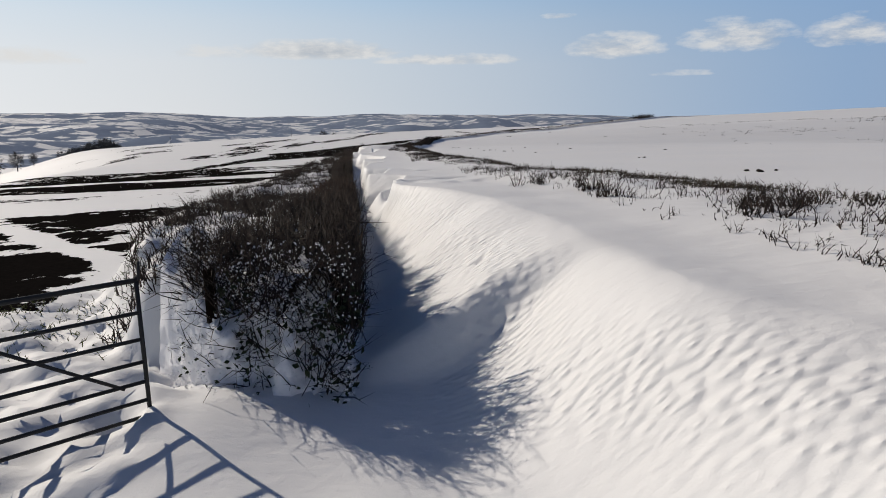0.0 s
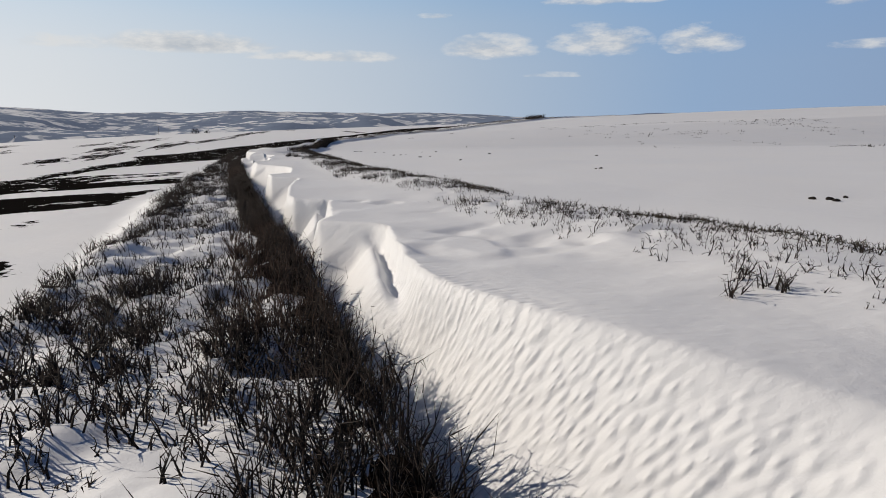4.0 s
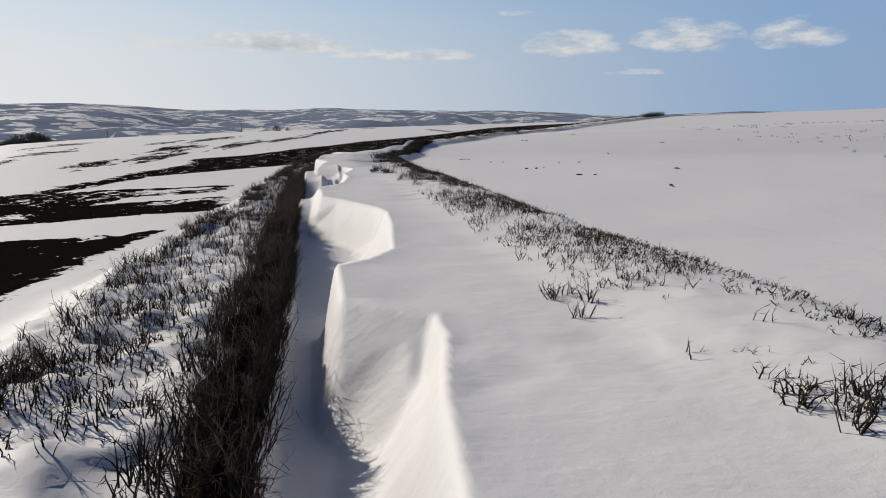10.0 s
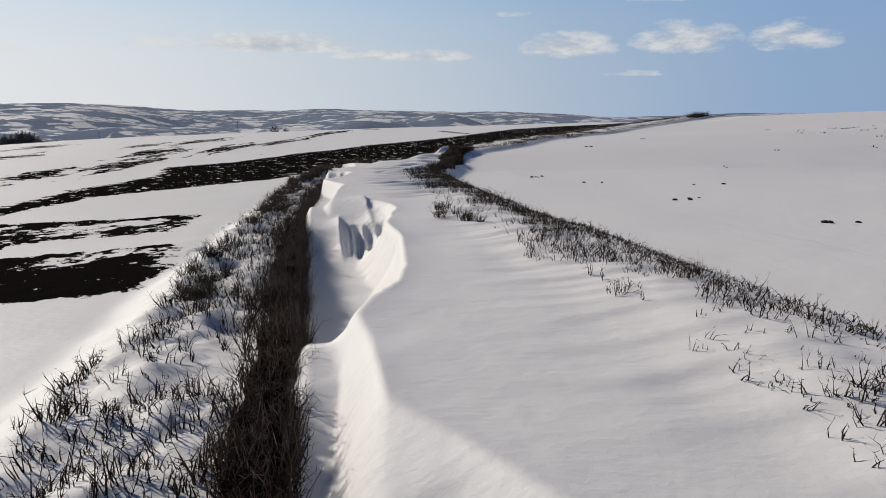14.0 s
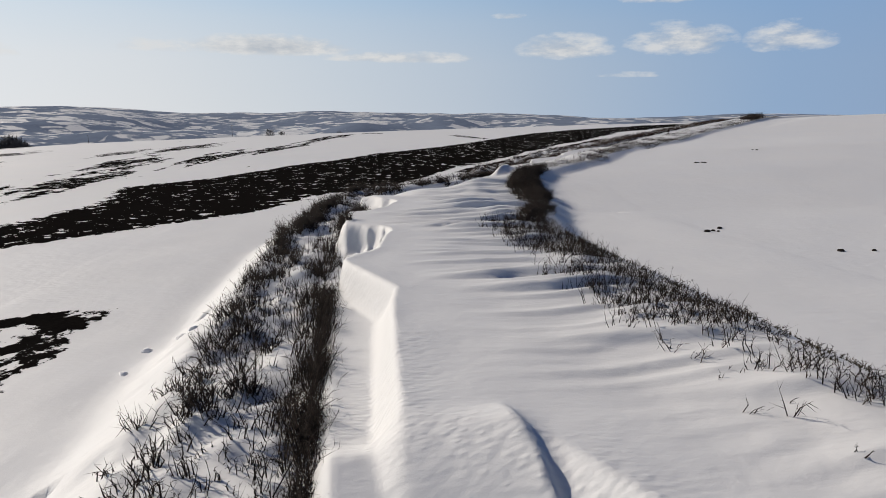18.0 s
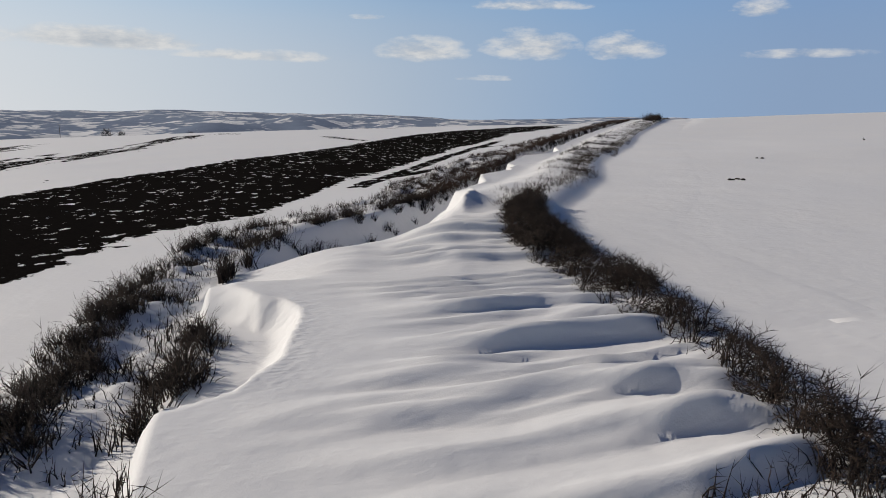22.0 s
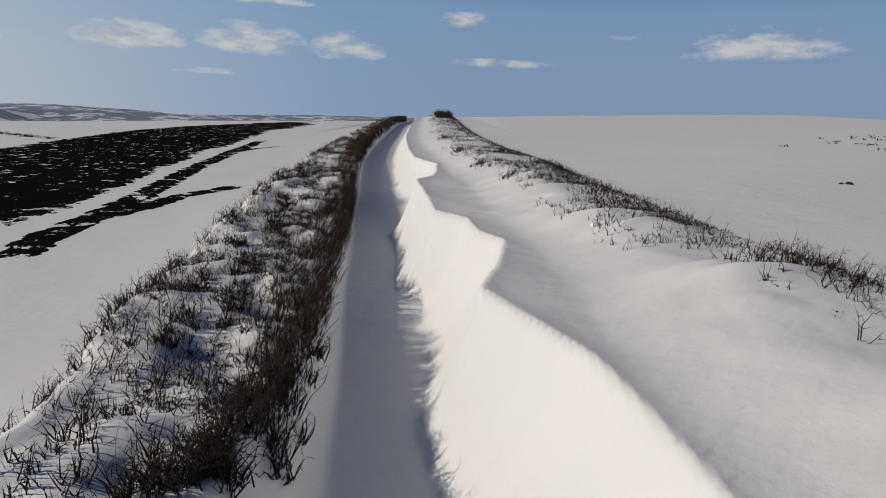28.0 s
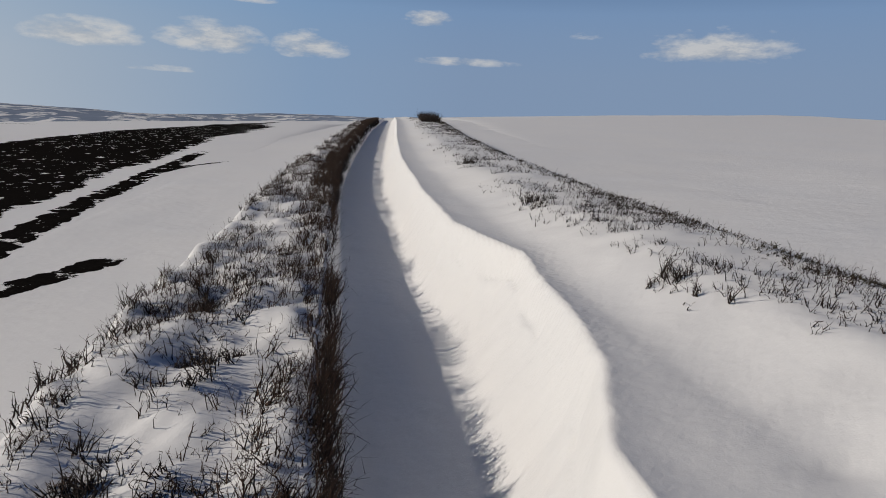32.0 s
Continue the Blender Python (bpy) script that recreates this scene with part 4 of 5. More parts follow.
# ---- the left hedge, stretch by stretch ----
STRETCH = [(16, 23), (23, 31), (31, 40), (40, 50), (50, 60), (60, 70), (70, 79), (79, 88), (88, 97), (97, 106), (106, 113), (113, 121), (121, 140), (140, 200)]
for i, (a, b) in enumerate(STRETCH):
    L = b - a
    mid_q = (a + b) / 2
    w = float(WIDTH(mid_q))
    x, y, z = place([mid_q], [-w / 2])
    sh = float(SHIFT(mid_q))
    scrub = 88 <= a < 106
    loose, open_bank = a in (70, 106), a == 79
    h = empty("hedge", (x[0], y[0], z[0]), "trimmed bare hawthorn hedge on a snow-capped bank" if a < 88 else "low bare hawthorn scrub hedge on a snowy bank", "hedge", "hedge along the lane")
    dens = (0.6 if a == 121 else 0.35) if a >= 121 else 1.0
    tall = float(np.interp(mid_q, [18, 25, 29, 34, 45, 65, 84, 92, 110, 118], [.37, .32, .26, .3, .38, .42, .42, .32, .34, .32]))
    strip = float(np.interp(mid_q, [19, 26, 31, 36, 45, 55, 65, 80, 100, 110, 117, 130], [1.25, 1.1, .6, .6, .75, .75, .8, .5, .4, .6, .8, .8]))
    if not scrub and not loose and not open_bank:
        # solid core for the tight inner twigs along the lane, their shade coloured near-black
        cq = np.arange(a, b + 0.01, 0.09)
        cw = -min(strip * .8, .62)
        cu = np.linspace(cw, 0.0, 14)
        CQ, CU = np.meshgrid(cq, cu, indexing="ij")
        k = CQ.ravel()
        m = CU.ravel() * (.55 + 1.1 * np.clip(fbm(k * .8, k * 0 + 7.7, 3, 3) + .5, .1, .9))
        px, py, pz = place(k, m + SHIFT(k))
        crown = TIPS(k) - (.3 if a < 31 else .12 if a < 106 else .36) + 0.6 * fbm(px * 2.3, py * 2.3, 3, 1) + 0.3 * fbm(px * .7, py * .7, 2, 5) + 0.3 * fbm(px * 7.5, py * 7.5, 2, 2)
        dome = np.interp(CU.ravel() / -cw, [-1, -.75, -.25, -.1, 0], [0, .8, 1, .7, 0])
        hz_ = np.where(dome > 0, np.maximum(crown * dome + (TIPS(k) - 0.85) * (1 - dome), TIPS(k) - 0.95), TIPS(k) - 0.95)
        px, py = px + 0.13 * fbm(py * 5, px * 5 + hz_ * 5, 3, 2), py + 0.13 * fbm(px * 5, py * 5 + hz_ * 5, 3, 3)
        core = mesh_grid("inner_shade_mass", px.reshape(CQ.shape) - h.location.x, py.reshape(CQ.shape) - h.location.y, hz_.reshape(CQ.shape) - h.location.z, M_HEART, {})
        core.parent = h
    if not scrub and not open_bank:
        q, u, rs = scatter(a, b, -strip + sh, 0.03 + sh, int(L * (110 if 106 <= a < 121 else 48 if loose else 62 if a < 31 else 85) * strip * dens), 150 + i, 0.0, lambda q, u: .35 + .65 * step01(-.12, .08, fbm(q * 1.1, u * 1.6, 2, 4) + .3 * (u - sh + strip * .7)))
        bushes("upright_growth", q, u, rs, tall * .6, tall * 1.25, 4, .5, .0078, M_RED if i % 3 == 1 or a >= 113 else M_TWIG, h, "dense dark brown twigs", 4, .1, lambda q, rs: TIPS(q) - (rs.uniform(.18, .5, len(q)) if a < 106 else rs.uniform(.1, .34, len(q))) + .6 * fbm(q * 1.4, q * 0 + 2.5, 2, 1), .25 if loose and a < 100 else .55 if 106 <= a < 121 else .05)
        q, u, rs = scatter(a, b, -0.2 + sh, 0.03 + sh, int(L * 32 * dens), 300 + i)
        bushes("side_growth", q, u, rs, .3, .55, 6, .5, .0062, M_TWIG, h, "", 4, .1, lambda q, rs: TIPS(q) - rs.uniform(.4, 1.0, len(q)) * np.clip(TIPS(q) - FLOOR(q), .6, 1.3), .12)
    q, u, rs = scatter(a, b, sh - .45, sh - .02, int(L * (16 if not scrub else 7) * dens), 410 + i, 0.0, lambda q, u: .2 + .8 * step01(-.1, .12, fbm(q * 1.3 + 8, q * 0 + 2, 2, 3)))
    bushes("shoot_growth", q, u, rs, .22, .5, 4, .3, .0085, M_TWIG, h, "straight bare upright shoots", 2, .1, lambda q, rs: TIPS(q) - rs.uniform(.28, .42, len(q)), .1)
    per = float(np.interp(mid_q, [16, 27, 31, 36, 50, 75, 84, 90, 104, 109, 118], [15, 16, 13, 13, 11, 8, 7, 6, 8, 22, 27])) * dens
    q, u, rs = scatter(a, b, -w, -strip * .6 + sh, int(L * per * w * (2.3 if a < 28 else 2.5)), 500 + i, 0.0, hedge_gap)
    bushes("stem_growth", q, u, rs, tall * .25, tall * 1.0, 3, .5 if a < 106 else .75, .0085 if a < 106 else .0062, M_TWIG if a < 106 else M_RED, h, "", 4, .05, None, 0.0 if a < 106 else .4)
    q, u, rs = scatter(max(a, 19.5), b, -w - 0.2, -w + 0.4, int(L * (11 if not (scrub or open_bank) else 16 if a < 97 else 6) * dens), 700 + i, 0.6)
    bushes("field_side_brush", q, u, rs, tall * .5, tall * 1.1, 7, .75, .009, M_TWIG, h, "", 4, .06)
    if 106 <= a < 121:
        q, u, rs = scatter(a, b, -1.7, sh - .02, int(L * 42), 830 + i, 0.0, lambda q, u: step01(-.02, .1, fbm(q * 1.2 + 4, u * 1.6, 2, 5)))
        bushes("undergrowth", q, u, rs, .06, .2, 12, 1.3, .0075, M_TWIG, h, "dark matted undergrowth", 4, .03)
    cq, cu_, cr = [], [], np.random.RandomState(900 + i)
    for c in CLUSTERS:
        if a <= c[0] < b:
            n_ = int(c[3] * (1.0 if a < 88 else 1.6 if a < 106 else 1.2))
            cq += list(c[0] + cr.normal(size=n_) * c[2])
            cu_ += list(c[1] + cr.normal(size=n_) * c[2] * .7)
    if cq:
        bushes("thicket_growth", np.array(cq), np.array(cu_), cr, *((.26, .56) if a < 106 else (.16, .36)), 15, .85, .0085, M_TWIG, h, "thick dark gnarled bushes", 4, .06)


# ---- growth on the right bank ----
RIGHT_BANK = [(8, 18), (18, 27), (27, 37), (37, 47), (47, 57), (57, 66), (66, 75), (75, 84), (101, 108), (108, 115), (115, 124), (124, 140), (140, 180)]
for i, (a, b) in enumerate(RIGHT_BANK):
    L, m = b - a, (a + b) / 2
    er = float(EDGE_R(m))
    x, y, z = place([m], [er - 1])
    bank = empty("scrub_verge", (x[0], y[0], z[0]), "snowy verge with sparse bare stems and dark turf edge", "verge", "verge along the lane")
    dens = 0.5 if a >= 124 else 1.0
    lo = float(np.interp(m, [10, 30, 60, 71, 79, 83, 104, 111, 120], [3.5, 3.5, 3.5, 3.5, 3.5, 4.2, 5.0, 3.9, 3.8]))
    tall = float(np.interp(m, [10, 25, 40, 65, 78, 84, 104, 115], [.20, .17, .20, .30, .40, .42, .28, .18]))
    q, u, rs = scatter(a, b, lo, er - 0.1, int(L * (er - lo) * (64 if 66 <= a < 84 else 50 if a > 26 else 28) * dens), 1100 + i, 0.0, lambda q, u: (.05 + .95 * step01(-.03, .11, fbm(q * .55 + 9, u * .7 + 4, 3, 3) + .08)) * step01(lo - .2, lo + 1.0, u))
    bushes("bare_scrub", q, u, rs, tall * .25, tall * 1.1, 3, .75, .0065, M_TWIG, bank, "thin dark bare stems", 4, .04)
    q, u, rs = scatter(a, b, er - 0.5, er + 0.3, int(L * 300 * dens), 1300 + i, 0.45)
    grow("turf_edge", q, u, rs, 0.03, 0.12, 0.008, M_GRASS, bank, "dark tufted grass", 3, 0.7, 0.6, 0.02, 1400 + i, 1.0)
    if m > 100:
        q, u, rs = scatter(a, b, er - 0.9, er + 0.25, int(L * (95 if m < 113 else 40) * dens), 1500 + i, 0.6)
        grow("bramble_growth", q, u, rs, 0.12, 0.34 if m < 108 else 0.24, 0.0045, M_RED, bank, "russet dead bramble and weeds", 4, 0.4, 0, 0.05, 1600 + i, 0.9)

# single bushes standing out of the verge
for q0, u0, k in ((16.7, 4.62, 9), (16.8, 5.25, 8), (19.1, 3.9, 6), (20.2, 3.95, 6), (21.8, 3.5, 5), (39.2, 3.87, 6), (42.6, 3.3, 5), (66.9, 3.45, 9), (66.0, 3.6, 8), (68.3, 3.6, 6), (114.8, 4.0, 4), (118.3, 4.1, 9), (123.9, 4.3, 9), (131.0, 4.5, 9), (116.8, 6.1, 7)):
    rs = np.random.RandomState(int(q0 * 10))
    x, y, z = place([q0], [u0])
    e = empty("bush", (x[0], y[0], z[0]), "small bare bush standing out of the snowy verge", "bush", "bushes on the verge")
    bushes("stem_growth", q0 + rs.normal(size=k) * .28, u0 + rs.normal(size=k) * .18, rs, .16, .36, 8, .7, .008, M_TWIG, e, "", 7, .04)

# old cut-back bushes at the lane's edge before the bend
for q0, u0, k in ((94.55, -.30, 6), (94.9, -.2, 4), (96.4, -.15, 5)):
    rs = np.random.RandomState(int(q0 * 100))
    x, y, z = place([q0], [u0])
    e = empty("cut_bush", (x[0], y[0], z[0]), "old cut-back hawthorn bush with thick bare stems", "bush", "cut bushes at the bend")
    bushes("stem_growth", q0 + rs.normal(size=k) * .12, u0 + rs.normal(size=k) * .07, rs, .5, .8, 7, .45, .0135, M_TWIG, e, "", 5, .05)

# the thick dark hedge at the bend: twigs woven in all directions over old stems
for i, (a, b) in enumerate([(83.6, 86), (86, 89.6), (89.6, 92.5), (92.5, 96), (96, 102.5)]):
    m = (a + b) / 2
    mid, half = lambda q: np.interp(q, [84, 85, 86.6, 88.5, 91, 93, 96, 99, 102], [5.25, 5.7, 6.3, 6.4, 6.85, 6.75, 6.75, 6.75, 6.65]), lambda q: np.interp(q, [84, 86.5, 88.5, 91, 96, 99, 102], [.4, .5, .5, .72, .72, .55, .3])
    x, y, z = place([m], [float(mid(m))])
    h = empty("thorn_hedge", (x[0], y[0], z[0]), "thick dark thorn hedge standing out of the drifts", "hedge", "hedge at the bend")
    q, u, rs = scatter(a, b, -1, 1, int((b - a) * (420, 340, 1500, 1500, 900)[i]), 1700 + i, 0.0, lambda q, u: .2 + .8 * step01(-.12, .08, fbm(q * 1.3, u * .9, 2, 2)))
    v = u * half(q)
    ball = (.34, .34, .44, .46, .44)[i] + .5 * fbm(q * 1.5, q * 0 + 3.1, 2, 4) + .3 * fbm(q * 3, v * 3, 2, 1)
    up = rs.rand(len(q))**.7 * ball * np.sqrt(np.clip(1 - u * u, .05, 1))
    x, y, z = place(q, mid(q) + v)
    base = np.stack([x, y, z + up - .04], 1) - np.array(h.location)
    d = rs.normal(size=(len(q), 3)) * np.array([1, 1, .6]) + np.array([0, 0, .35])
    twigs("thorn_growth", base, d / np.linalg.norm(d, axis=1)[:, None], rs.uniform(.10, .30, len(q)), .005 * rs.uniform(.6, 1.5, len(q)), 3, M_TWIG, h, "dense dark tangled twigs", 1750 + i)
    q, u, rs = scatter(a, b, -.8, .9, int((b - a) * (16, 9, 15, 15, 12)[i]), 1900 + i)
    bushes("old_stem_growth", q, mid(q) + u * half(q), rs, .25, .55, 6, .6, .0085, M_TWIG, h, "", 6, .05)


def prism(bm, a, b, r, n=6, r2=None, cap=True):
    """A rod from a to b."""
    a, b = Vector(a), Vector(b)
    d = (b - a).normalized()
    s = d.orthogonal().normalized()
    t = d.cross(s)
    r2 = r if r2 is None else r2
    va = [bm.verts.new(a + (s * math.cos(k * 2 * math.pi / n) + t * math.sin(k * 2 * math.pi / n)) * r) for k in range(n)]
    vb = [bm.verts.new(b + (s * math.cos(k * 2 * math.pi / n) + t * math.sin(k * 2 * math.pi / n)) * r2) for k in range(n)]
    for k in range(n):
        bm.faces.new((va[k], va[(k + 1) % n], vb[(k + 1) % n], vb[k]))
    if cap:
        bm.faces.new(va[::-1])
        bm.faces.new(vb)


def part(name, bm, mat, parent=None, label="", smooth=False):
    me = bpy.data.meshes.new(name)
    bm.normal_update()
    bm.to_mesh(me)
    bm.free()
    for p in me.polygons:
        p.use_smooth = smooth
    me.materials.append(mat)
    ob = new(name, me)
    if parent is not None:
        ob.parent = parent
    if label:
        tagged(ob, label)
    return ob


# ---- the field gate ----
G0, G1 = Vector((-0.10, 15.0, 2.44)), Vector((-2.75, 12.56, 2.44))
gate = empty("field_gate", (G0.x, G0.y, 1.3), "dark galvanised seven-bar steel field gate, half buried in snow", "gate")
off = Vector(gate.location)
for k, drop in enumerate((0.0, 0.25, 0.46, 0.64, 0.80, 0.95, 1.08)):
    bm = bmesh.new()
    prism(bm, G0 - Vector((0, 0, drop)) - off, G1 - Vector((0, 0, drop)) - off, 0.015 if k else 0.019, 10)
    part("rail", bm, M_STEEL, gate, smooth=True)
for end in (G0, G1):
    bm = bmesh.new()
    prism(bm, end + Vector((0, 0, 0.03)) - off, end - Vector((0, 0, 1.1)) - off, 0.017, 10)
    part("upright", bm, M_STEEL, gate, smooth=True)
bm = bmesh.new()
prism(bm, G0.lerp(G1, 0.045) - Vector((0, 0, 0.82)) - off, G0.lerp(G1, 0.37) - Vector((0, 0, 0.03)) - off, 0.014, 8)
part("diagonal_brace", bm, M_STEEL, gate, smooth=True)
bm = bmesh.new()
prism(bm, G0 + Vector((0.02, 0.0, 0.0)) - off, G0 + Vector((0.02, 0.02, 0.14)) - off, 0.012, 8)
part("latch", bm, M_STEEL, gate, smooth=True)
bm = bmesh.new()
prism(bm, (0.12, 15.85, 0.9), (0.12, 15.85, 2.3), 0.055, 9, 0.05)
post = part("gate_post", bm, M_HEART, smooth=False)
tagged(post, "weathered dark wooden gate post in the hedge end", "post")


# ---- the overgrown end of the hedge bank ----
def slant(u):
    """The field-side corner of the hedge end is cut back."""
    return .84 * np.maximum(-.82 - u, 0)


rs = np.random.RandomState(42)
end = empty("hedge_end", (0.3, 16.0, 1.2), "overgrown hedge end with ivy and snow-caked twigs", "hedge")
n = 620
u = rs.uniform(-1.45, 0.15, n)
zz = 1.2 + np.where((u > -.35) | (rs.rand(n) < .3), rs.rand(n), 0.55 + .45 * rs.rand(n)) * 1.2
bx = 1.25 + u * 0.99 - 0.05 + rs.normal(size=n) * 0.05
by = 16.02 + slant(u) + u * 0.10 - 0.32 * (2.6 - zz) / 1.4 + rs.normal(size=n) * 0.10
base = np.stack([bx - 0.3, by - 16.0, zz - 1.2], 1)
d = np.stack([rs.normal(size=n) * 0.5, -0.35 + rs.normal(size=n) * 0.4, 0.75 + rs.normal(size=n) * 0.3], 1)
twigs("front_twig_growth", base, d / np.linalg.norm(d, axis=1)[:, None], rs.uniform(0.2, 0.55, n), 0.006 * rs.uniform(.6, 1.4, n), 3, M_TWIG, end, "dark tangled twigs", 5)


def leaves(name, c, size, mat, parent, label="", seed=3, flat=False):
    """Small folded leaves at the points c."""
    rs = np.random.RandomState(seed)
    n = len(c)
    a = rs.normal(size=(n, 3))
    a /= np.linalg.norm(a, axis=1)[:, None]
    b = np.cross(a, rs.normal(size=(n, 3)))
    b /= np.linalg.norm(b, axis=1)[:, None]
    nn = np.cross(a, b)
    s = (size * rs.uniform(.5, 1.3, n))[:, None]
    V = np.stack([c - a * s, c + b * s * .6 + nn * s * .2, c + a * s, c - b * s * .6 + nn * s * .2], 1).reshape(-1, 3)
    i = np.arange(n) * 4
    F = np.stack([np.stack([i, i + 1, i + 2], 1), np.stack([i, i + 2, i + 3], 1)], 1).reshape(-1, 3)
    me = bpy.data.meshes.new(name)
    me.from_pydata([tuple(v) for v in V], [], [tuple(f) for f in F])
    me.materials.append(mat)
    ob = new(name, me)
    ob.parent = parent
    if label:
        tagged(ob, label)
    return tagged(ob, kind="stuff")


n = 2200
u = rs.uniform(-1.5, 0.2, n)
zz = 1.1 + rs.rand(n) * 1.2
keep = fbm(u * 2.2 + 5, zz * 2.2, 3, 2) + 0.5 > rs.uniform(.42, .75, n)
u, zz = u[keep], zz[keep]
c = np.stack([1.25 + u * 0.99 - 0.3 + rs.normal(size=len(u)) * 0.04, 16.0 + slant(u) + u * 0.1 - 0.42 * (2.6 - zz) / 1.4 + rs.normal(size=len(u)) * 0.12 - 16.0, zz - 1.2], 1)
leaves("ivy_growth", c, 0.035, M_LEAF, end, "dark ivy leaves", 8)
n = 9000
u = rs.uniform(-1.6, 0.15, n)
zz = 1.1 + rs.rand(n) * 1.45
keep = fbm(u * 1.9 + 15, zz * 1.9 + 4, 3, 4) + 0.44 + 0.2 * (u < -1.1) > rs.uniform(.3, .75, n)
u, zz = u[keep], zz[keep]
c = np.stack([1.25 + u * 0.99 - 0.3 + rs.normal(size=len(u)) * 0.03, slant(u) + u * 0.1 - 0.50 * (2.6 - zz) / 1.4 - 0.06 + rs.normal(size=len(u)) * 0.06, zz - 1.2], 1)
leaves("clinging_snow", c, 0.017, M_SNOW, end, "white snow caked on the twigs", 9)


# wind-plastered snow on the face of the hedge end
pu, pk = np.meshgrid(np.linspace(-1.75, 0.12, 64), np.linspace(0, 1, 52), indexing="ij")
crest = np.interp(pu, [-1.75, -1.2, -.95, -.4, .12], [2.38, 2.3, 1.95, 1.85, 1.6]) + 0.5 * fbm(pu * 2.6, pu * 0 + 3, 3, 2)
pz_ = 1.05 + pk * (crest - 1.05)
rag = fbm(pu * 3.0 + 2, pz_ * 3.0, 4, 1) + 0.30 * (step01(-.9, -1.4, pu.ravel()).reshape(pu.shape)) - 0.10 * step01(-.5, -.1, pu.ravel()).reshape(pu.shape) - 0.34 * step01(2.0, 2.35, pz_.ravel()).reshape(pu.shape) * (pu > -1.2) + 0.12 * step01(1.5, 1.2, pz_.ravel()).reshape(pu.shape)
fwd = np.clip(rag * 1.1, -0.22, 0.16) + 0.10 * fbm(pu * 8, pz_ * 8, 3, 4)
bulge = 0.14 * np.sin(np.clip((pu + 1.75) / 1.87, 0, 1) * math.pi)
px = 1.25 + pu * 0.99 - 0.05
py = 16.02 + slant(pu) + pu * 0.10 - 0.36 * (2.6 - pz_) / 1.4 - fwd - bulge * 0.3
py = py + 0.4 * np.clip((pk - .86) / .14, 0, 1)**1.5
plaster = mesh_grid("plastered_snow", px - 0.3, py - 16.0, pz_ - 1.2, M_SNOW, {})
plaster.parent = end


def lump(name, at, size, label, category, group, seed, mat, flat=0.6):
    """An uneven rounded lump."""
    bm = bmesh.new()
    bmesh.ops.create_icosphere(bm, subdivisions=2, radius=1.0)
    for v in bm.verts:
        k = 1 + 0.35 * noise.noise(v.co * 1.6 + Vector((seed * 3.1, 0, 0))) + 0.15 * noise.noise(v.co * 4 + Vector((0, seed, 0)))
        v.co = Vector((v.co.x * k * size, v.co.y * k * size * 0.8, v.co.z * k * size * flat))
    ob = part(name, bm, mat, None, "", True)
    ob.location = at
    ob.rotation_euler = (0, 0, seed * 1.7)
    return tagged(ob, label, category, group)


def ground_z(x, y):
    q, u = lane_coords(np.array([x]), np.array([y]))
    return float(section(q, u, np.array([x]), np.array([y]))[0]) if -9 < u[0] < 10 else float(outer(np.array([x]), np.array([y]), q, u)[0])


# snow broken off and lying loose
for i, (x, y, r) in enumerate([(6.5, 106.8, .13), (7.5, 107.3, .10), (7.9, 107.1, .08), (-11.0, 79.1, .17), (-10.0, 78.5, .24), (-9.7, 78.2, .15), (-10.9, 77.7, .14)]):
    lump("snow_lump", (x, y, ground_z(x, y) + r * .05), r * .7, "loose lump of broken white snow", "snow lump", "loose snow lumps", i + 1, M_SNOW, 0.6)

# dark clods showing through the snow of the right field
rs = np.random.RandomState(11)
CLODS = [(7.8, 66.6), (7.1, 72.8), (3.8, 83.7), (12.4, 30.9), (11.4, 100.8), (9.5, 60.0), (10.2, 78.5), (14.0, 70.0), (5.9, 80.6), (16.0, 88.0), (18.5, 107.0), (13.5, 47.0), (20.0, 62.0), (24.0, 95.0)]
for i, (cx, cy) in enumerate(CLODS):
    for k in range(4 if i < 5 else 2):
        x, y = cx + rs.normal() * 0.35, cy + rs.normal() * 0.25
        r = rs.uniform(.05, .12)
        lump("soil_clod", (x, y, ground_z(x, y) + 0.01), r, "dark frozen soil clod showing through snow", "soil clod", "clods in the snowy field", i * 5 + k + 20, M_CLOD, 0.55)


# ---- poles and trees in the middle distance ----
def telegraph_pole(x, y, h):
    z = ground_z(x, y)
    bm = bmesh.new()
    prism(bm, (0, 0, -0.5), (0, 0, h), 0.16, 8, 0.11)
    e = empty("telegraph_pole", (x, y, z), "tall wooden telegraph pole standing in a snowy field", "pole", "poles in the field")
    part("mast", bm, M_WOOD, e)
    bm = bmesh.new()
    prism(bm, (-0.9, 0, h - 0.5), (0.9, 0, h - 0.5), 0.07, 6)
    part("crossarm", bm, M_WOOD, e)


telegraph_pole(-123.3, 540.6, 13.0)
telegraph_pole(-215.0, 520.0, 10.0)


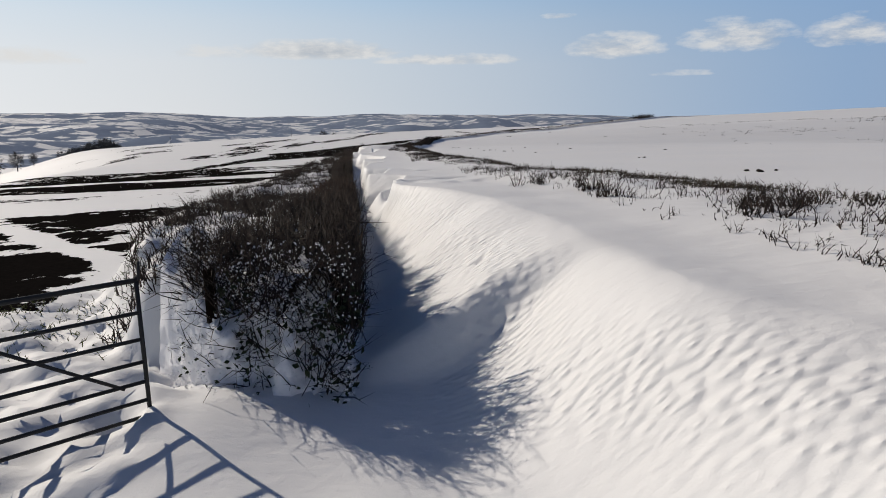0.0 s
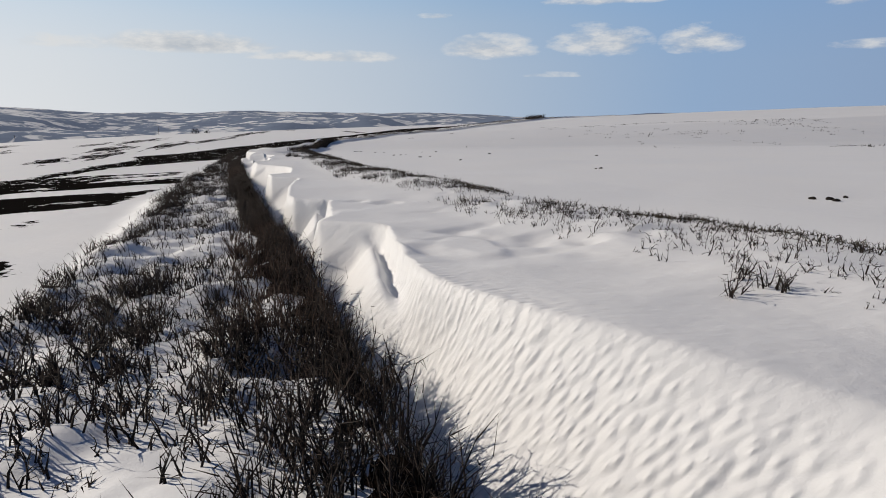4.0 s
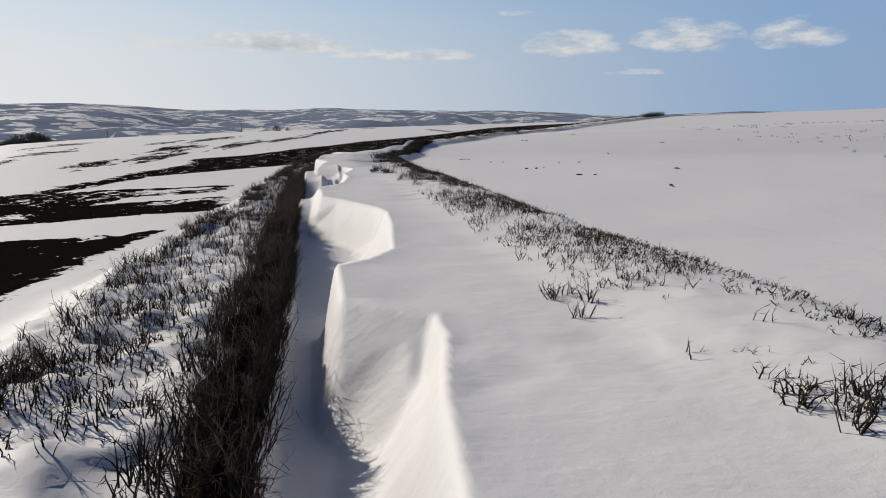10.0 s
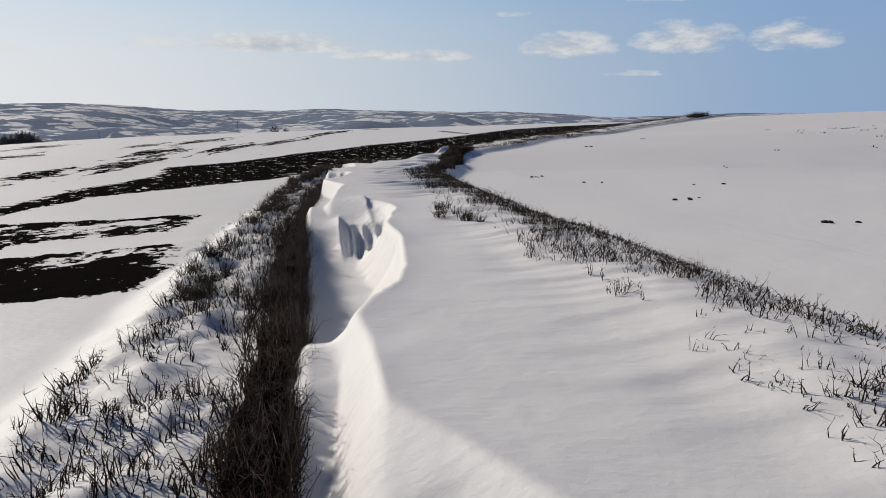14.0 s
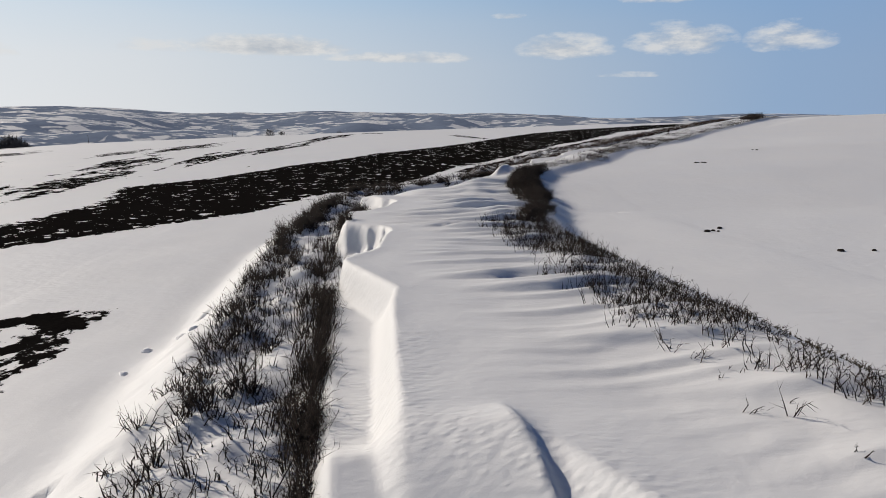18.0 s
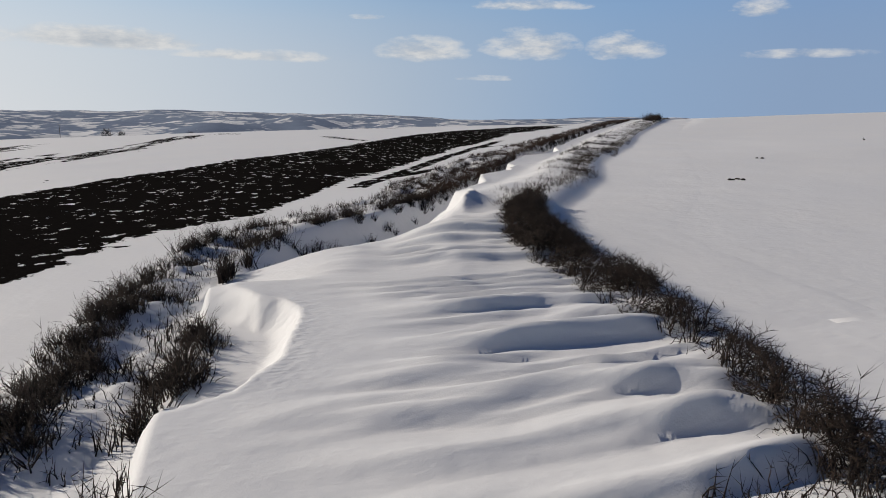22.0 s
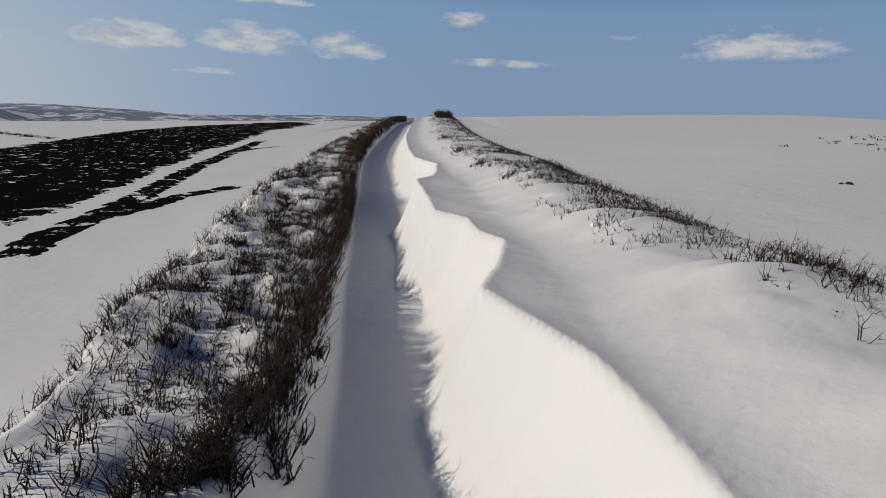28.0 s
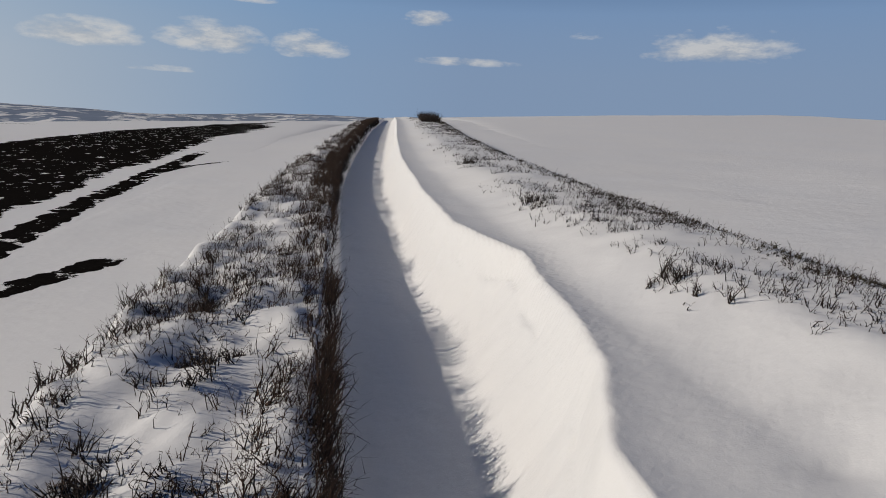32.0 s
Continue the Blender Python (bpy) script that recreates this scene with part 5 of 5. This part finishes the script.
def tree(x, y, h, seed, dense=220):
    rs = np.random.RandomState(seed)
    z = ground_z(x, y)
    e = empty("tree", (x, y, z), "bare winter tree in the far field", "tree", "far trees")
    bm = bmesh.new()
    prism(bm, (0, 0, -0.3), (0, 0, h * 0.4), h * 0.03, 7, h * 0.018)
    for k in range(6):
        a = rs.uniform(0, 6.28)
        prism(bm, (0, 0, h * rs.uniform(.22, .4)), (math.cos(a) * h * .22, math.sin(a) * h * .22, h * rs.uniform(.5, .75)), h * 0.012, 5, h * 0.004)
    part("trunk", bm, M_FAR, e)
    v = rs.normal(size=(dense, 3))
    v /= np.linalg.norm(v, axis=1)[:, None]
    rad = rs.rand(dense)**0.5
    base = v * rad[:, None] * np.array([h * .30, h * .30, h * .36]) + np.array([0, 0, h * .58])
    d = v + np.array([0, 0, 0.5])
    t = twigs("crown", base, d / np.linalg.norm(d, axis=1)[:, None], rs.uniform(.10, .22, dense) * h, np.full(dense, h * 0.010), 4, M_FAR, e, "", seed)


for i, (x, y, h) in enumerate([(-196, 305, 9), (-203, 300, 11), (-210, 296, 8), (-192, 311, 6), (-222, 290, 7), (-100, 560, 10), (-92, 566, 8), (-50, 590, 8), (-330, 600, 16), (-341, 606, 14), (-352, 600, 13), (-322, 612, 12), (-240, 268, 5), (-250, 262, 5), (-258, 255, 5), (-265, 250, 5)]):
    tree(x, y, h, 60 + i)
for i, (x, y, h) in enumerate([(-284, 555, 19), (-276, 548, 16), (-268, 541, 12), (-291, 560, 20), (-299, 556, 18), (-308, 551, 15), (-317, 556, 14), (-294, 545, 15), (-281, 536, 11), (-303, 540, 12)]):
    tree(x, y, h, 90 + i, 420)

# the far end of the hedge on the skyline
x, y, z = place([163], [5.6])
h = empty("far_hedge_end", (x[0], y[0], z[0]), "dark clump of thorn on the skyline", "hedge")
q, u, rs = scatter(160, 168, 4.8, 6.6, 700, 77)
grow("thorn_growth", q, u, rs, 0.4, 0.95, 0.012, M_TWIG, h, "", 4, 0.4, 0, 0.05, 78, 0.9)

# rough grass and clods on the brow of the right-hand field, and green tufts inside the gate
rs = np.random.RandomState(5)
n = 1500
x, y = rs.uniform(30, 80, n), rs.uniform(66, 118, n)
keep = step01(-.12, .22, fbm(x / 9, y / 9, 3, 2)) * step01(30, 52, x) * step01(66, 84, y) > rs.rand(n)
x, y = x[keep], y[keep]
x, y = np.repeat(x, 3) + rs.normal(size=len(x) * 3) * .3, np.repeat(y, 3) + rs.normal(size=len(y) * 3) * .15
q, u = lane_coords(x, y)
z = outer(x, y, q, u)
d = np.stack([rs.normal(size=len(x)), rs.normal(size=len(x)) * .4, np.full(len(x), .9)], 1)
rough = twigs("rough_grass", np.stack([x, y, z - .02], 1), d / np.linalg.norm(d, axis=1)[:, None], rs.uniform(.08, .24, len(x)), np.full(len(x), .04), 2, M_CLOD, None, "", 31)
tagged(rough, "dark rough tufts poking through field snow", "rough grass", kind="stuff")
n = 420
x, y = -3.0 + rs.normal(size=n) * .9, 17.8 + rs.normal(size=n) * .8
q, u = lane_coords(x, y)
z = section(q, u, x, y)
d = np.stack([rs.normal(size=n), rs.normal(size=n), np.full(n, .8)], 1)
tuft = twigs("grass_tuft", np.stack([x, y, z - .02], 1), d / np.linalg.norm(d, axis=1)[:, None], rs.uniform(.06, .16, n), np.full(n, .008), 4, M_GREEN, None, "", 32)
tagged(tuft, "trodden green grass showing through the snow", "grass", kind="stuff")
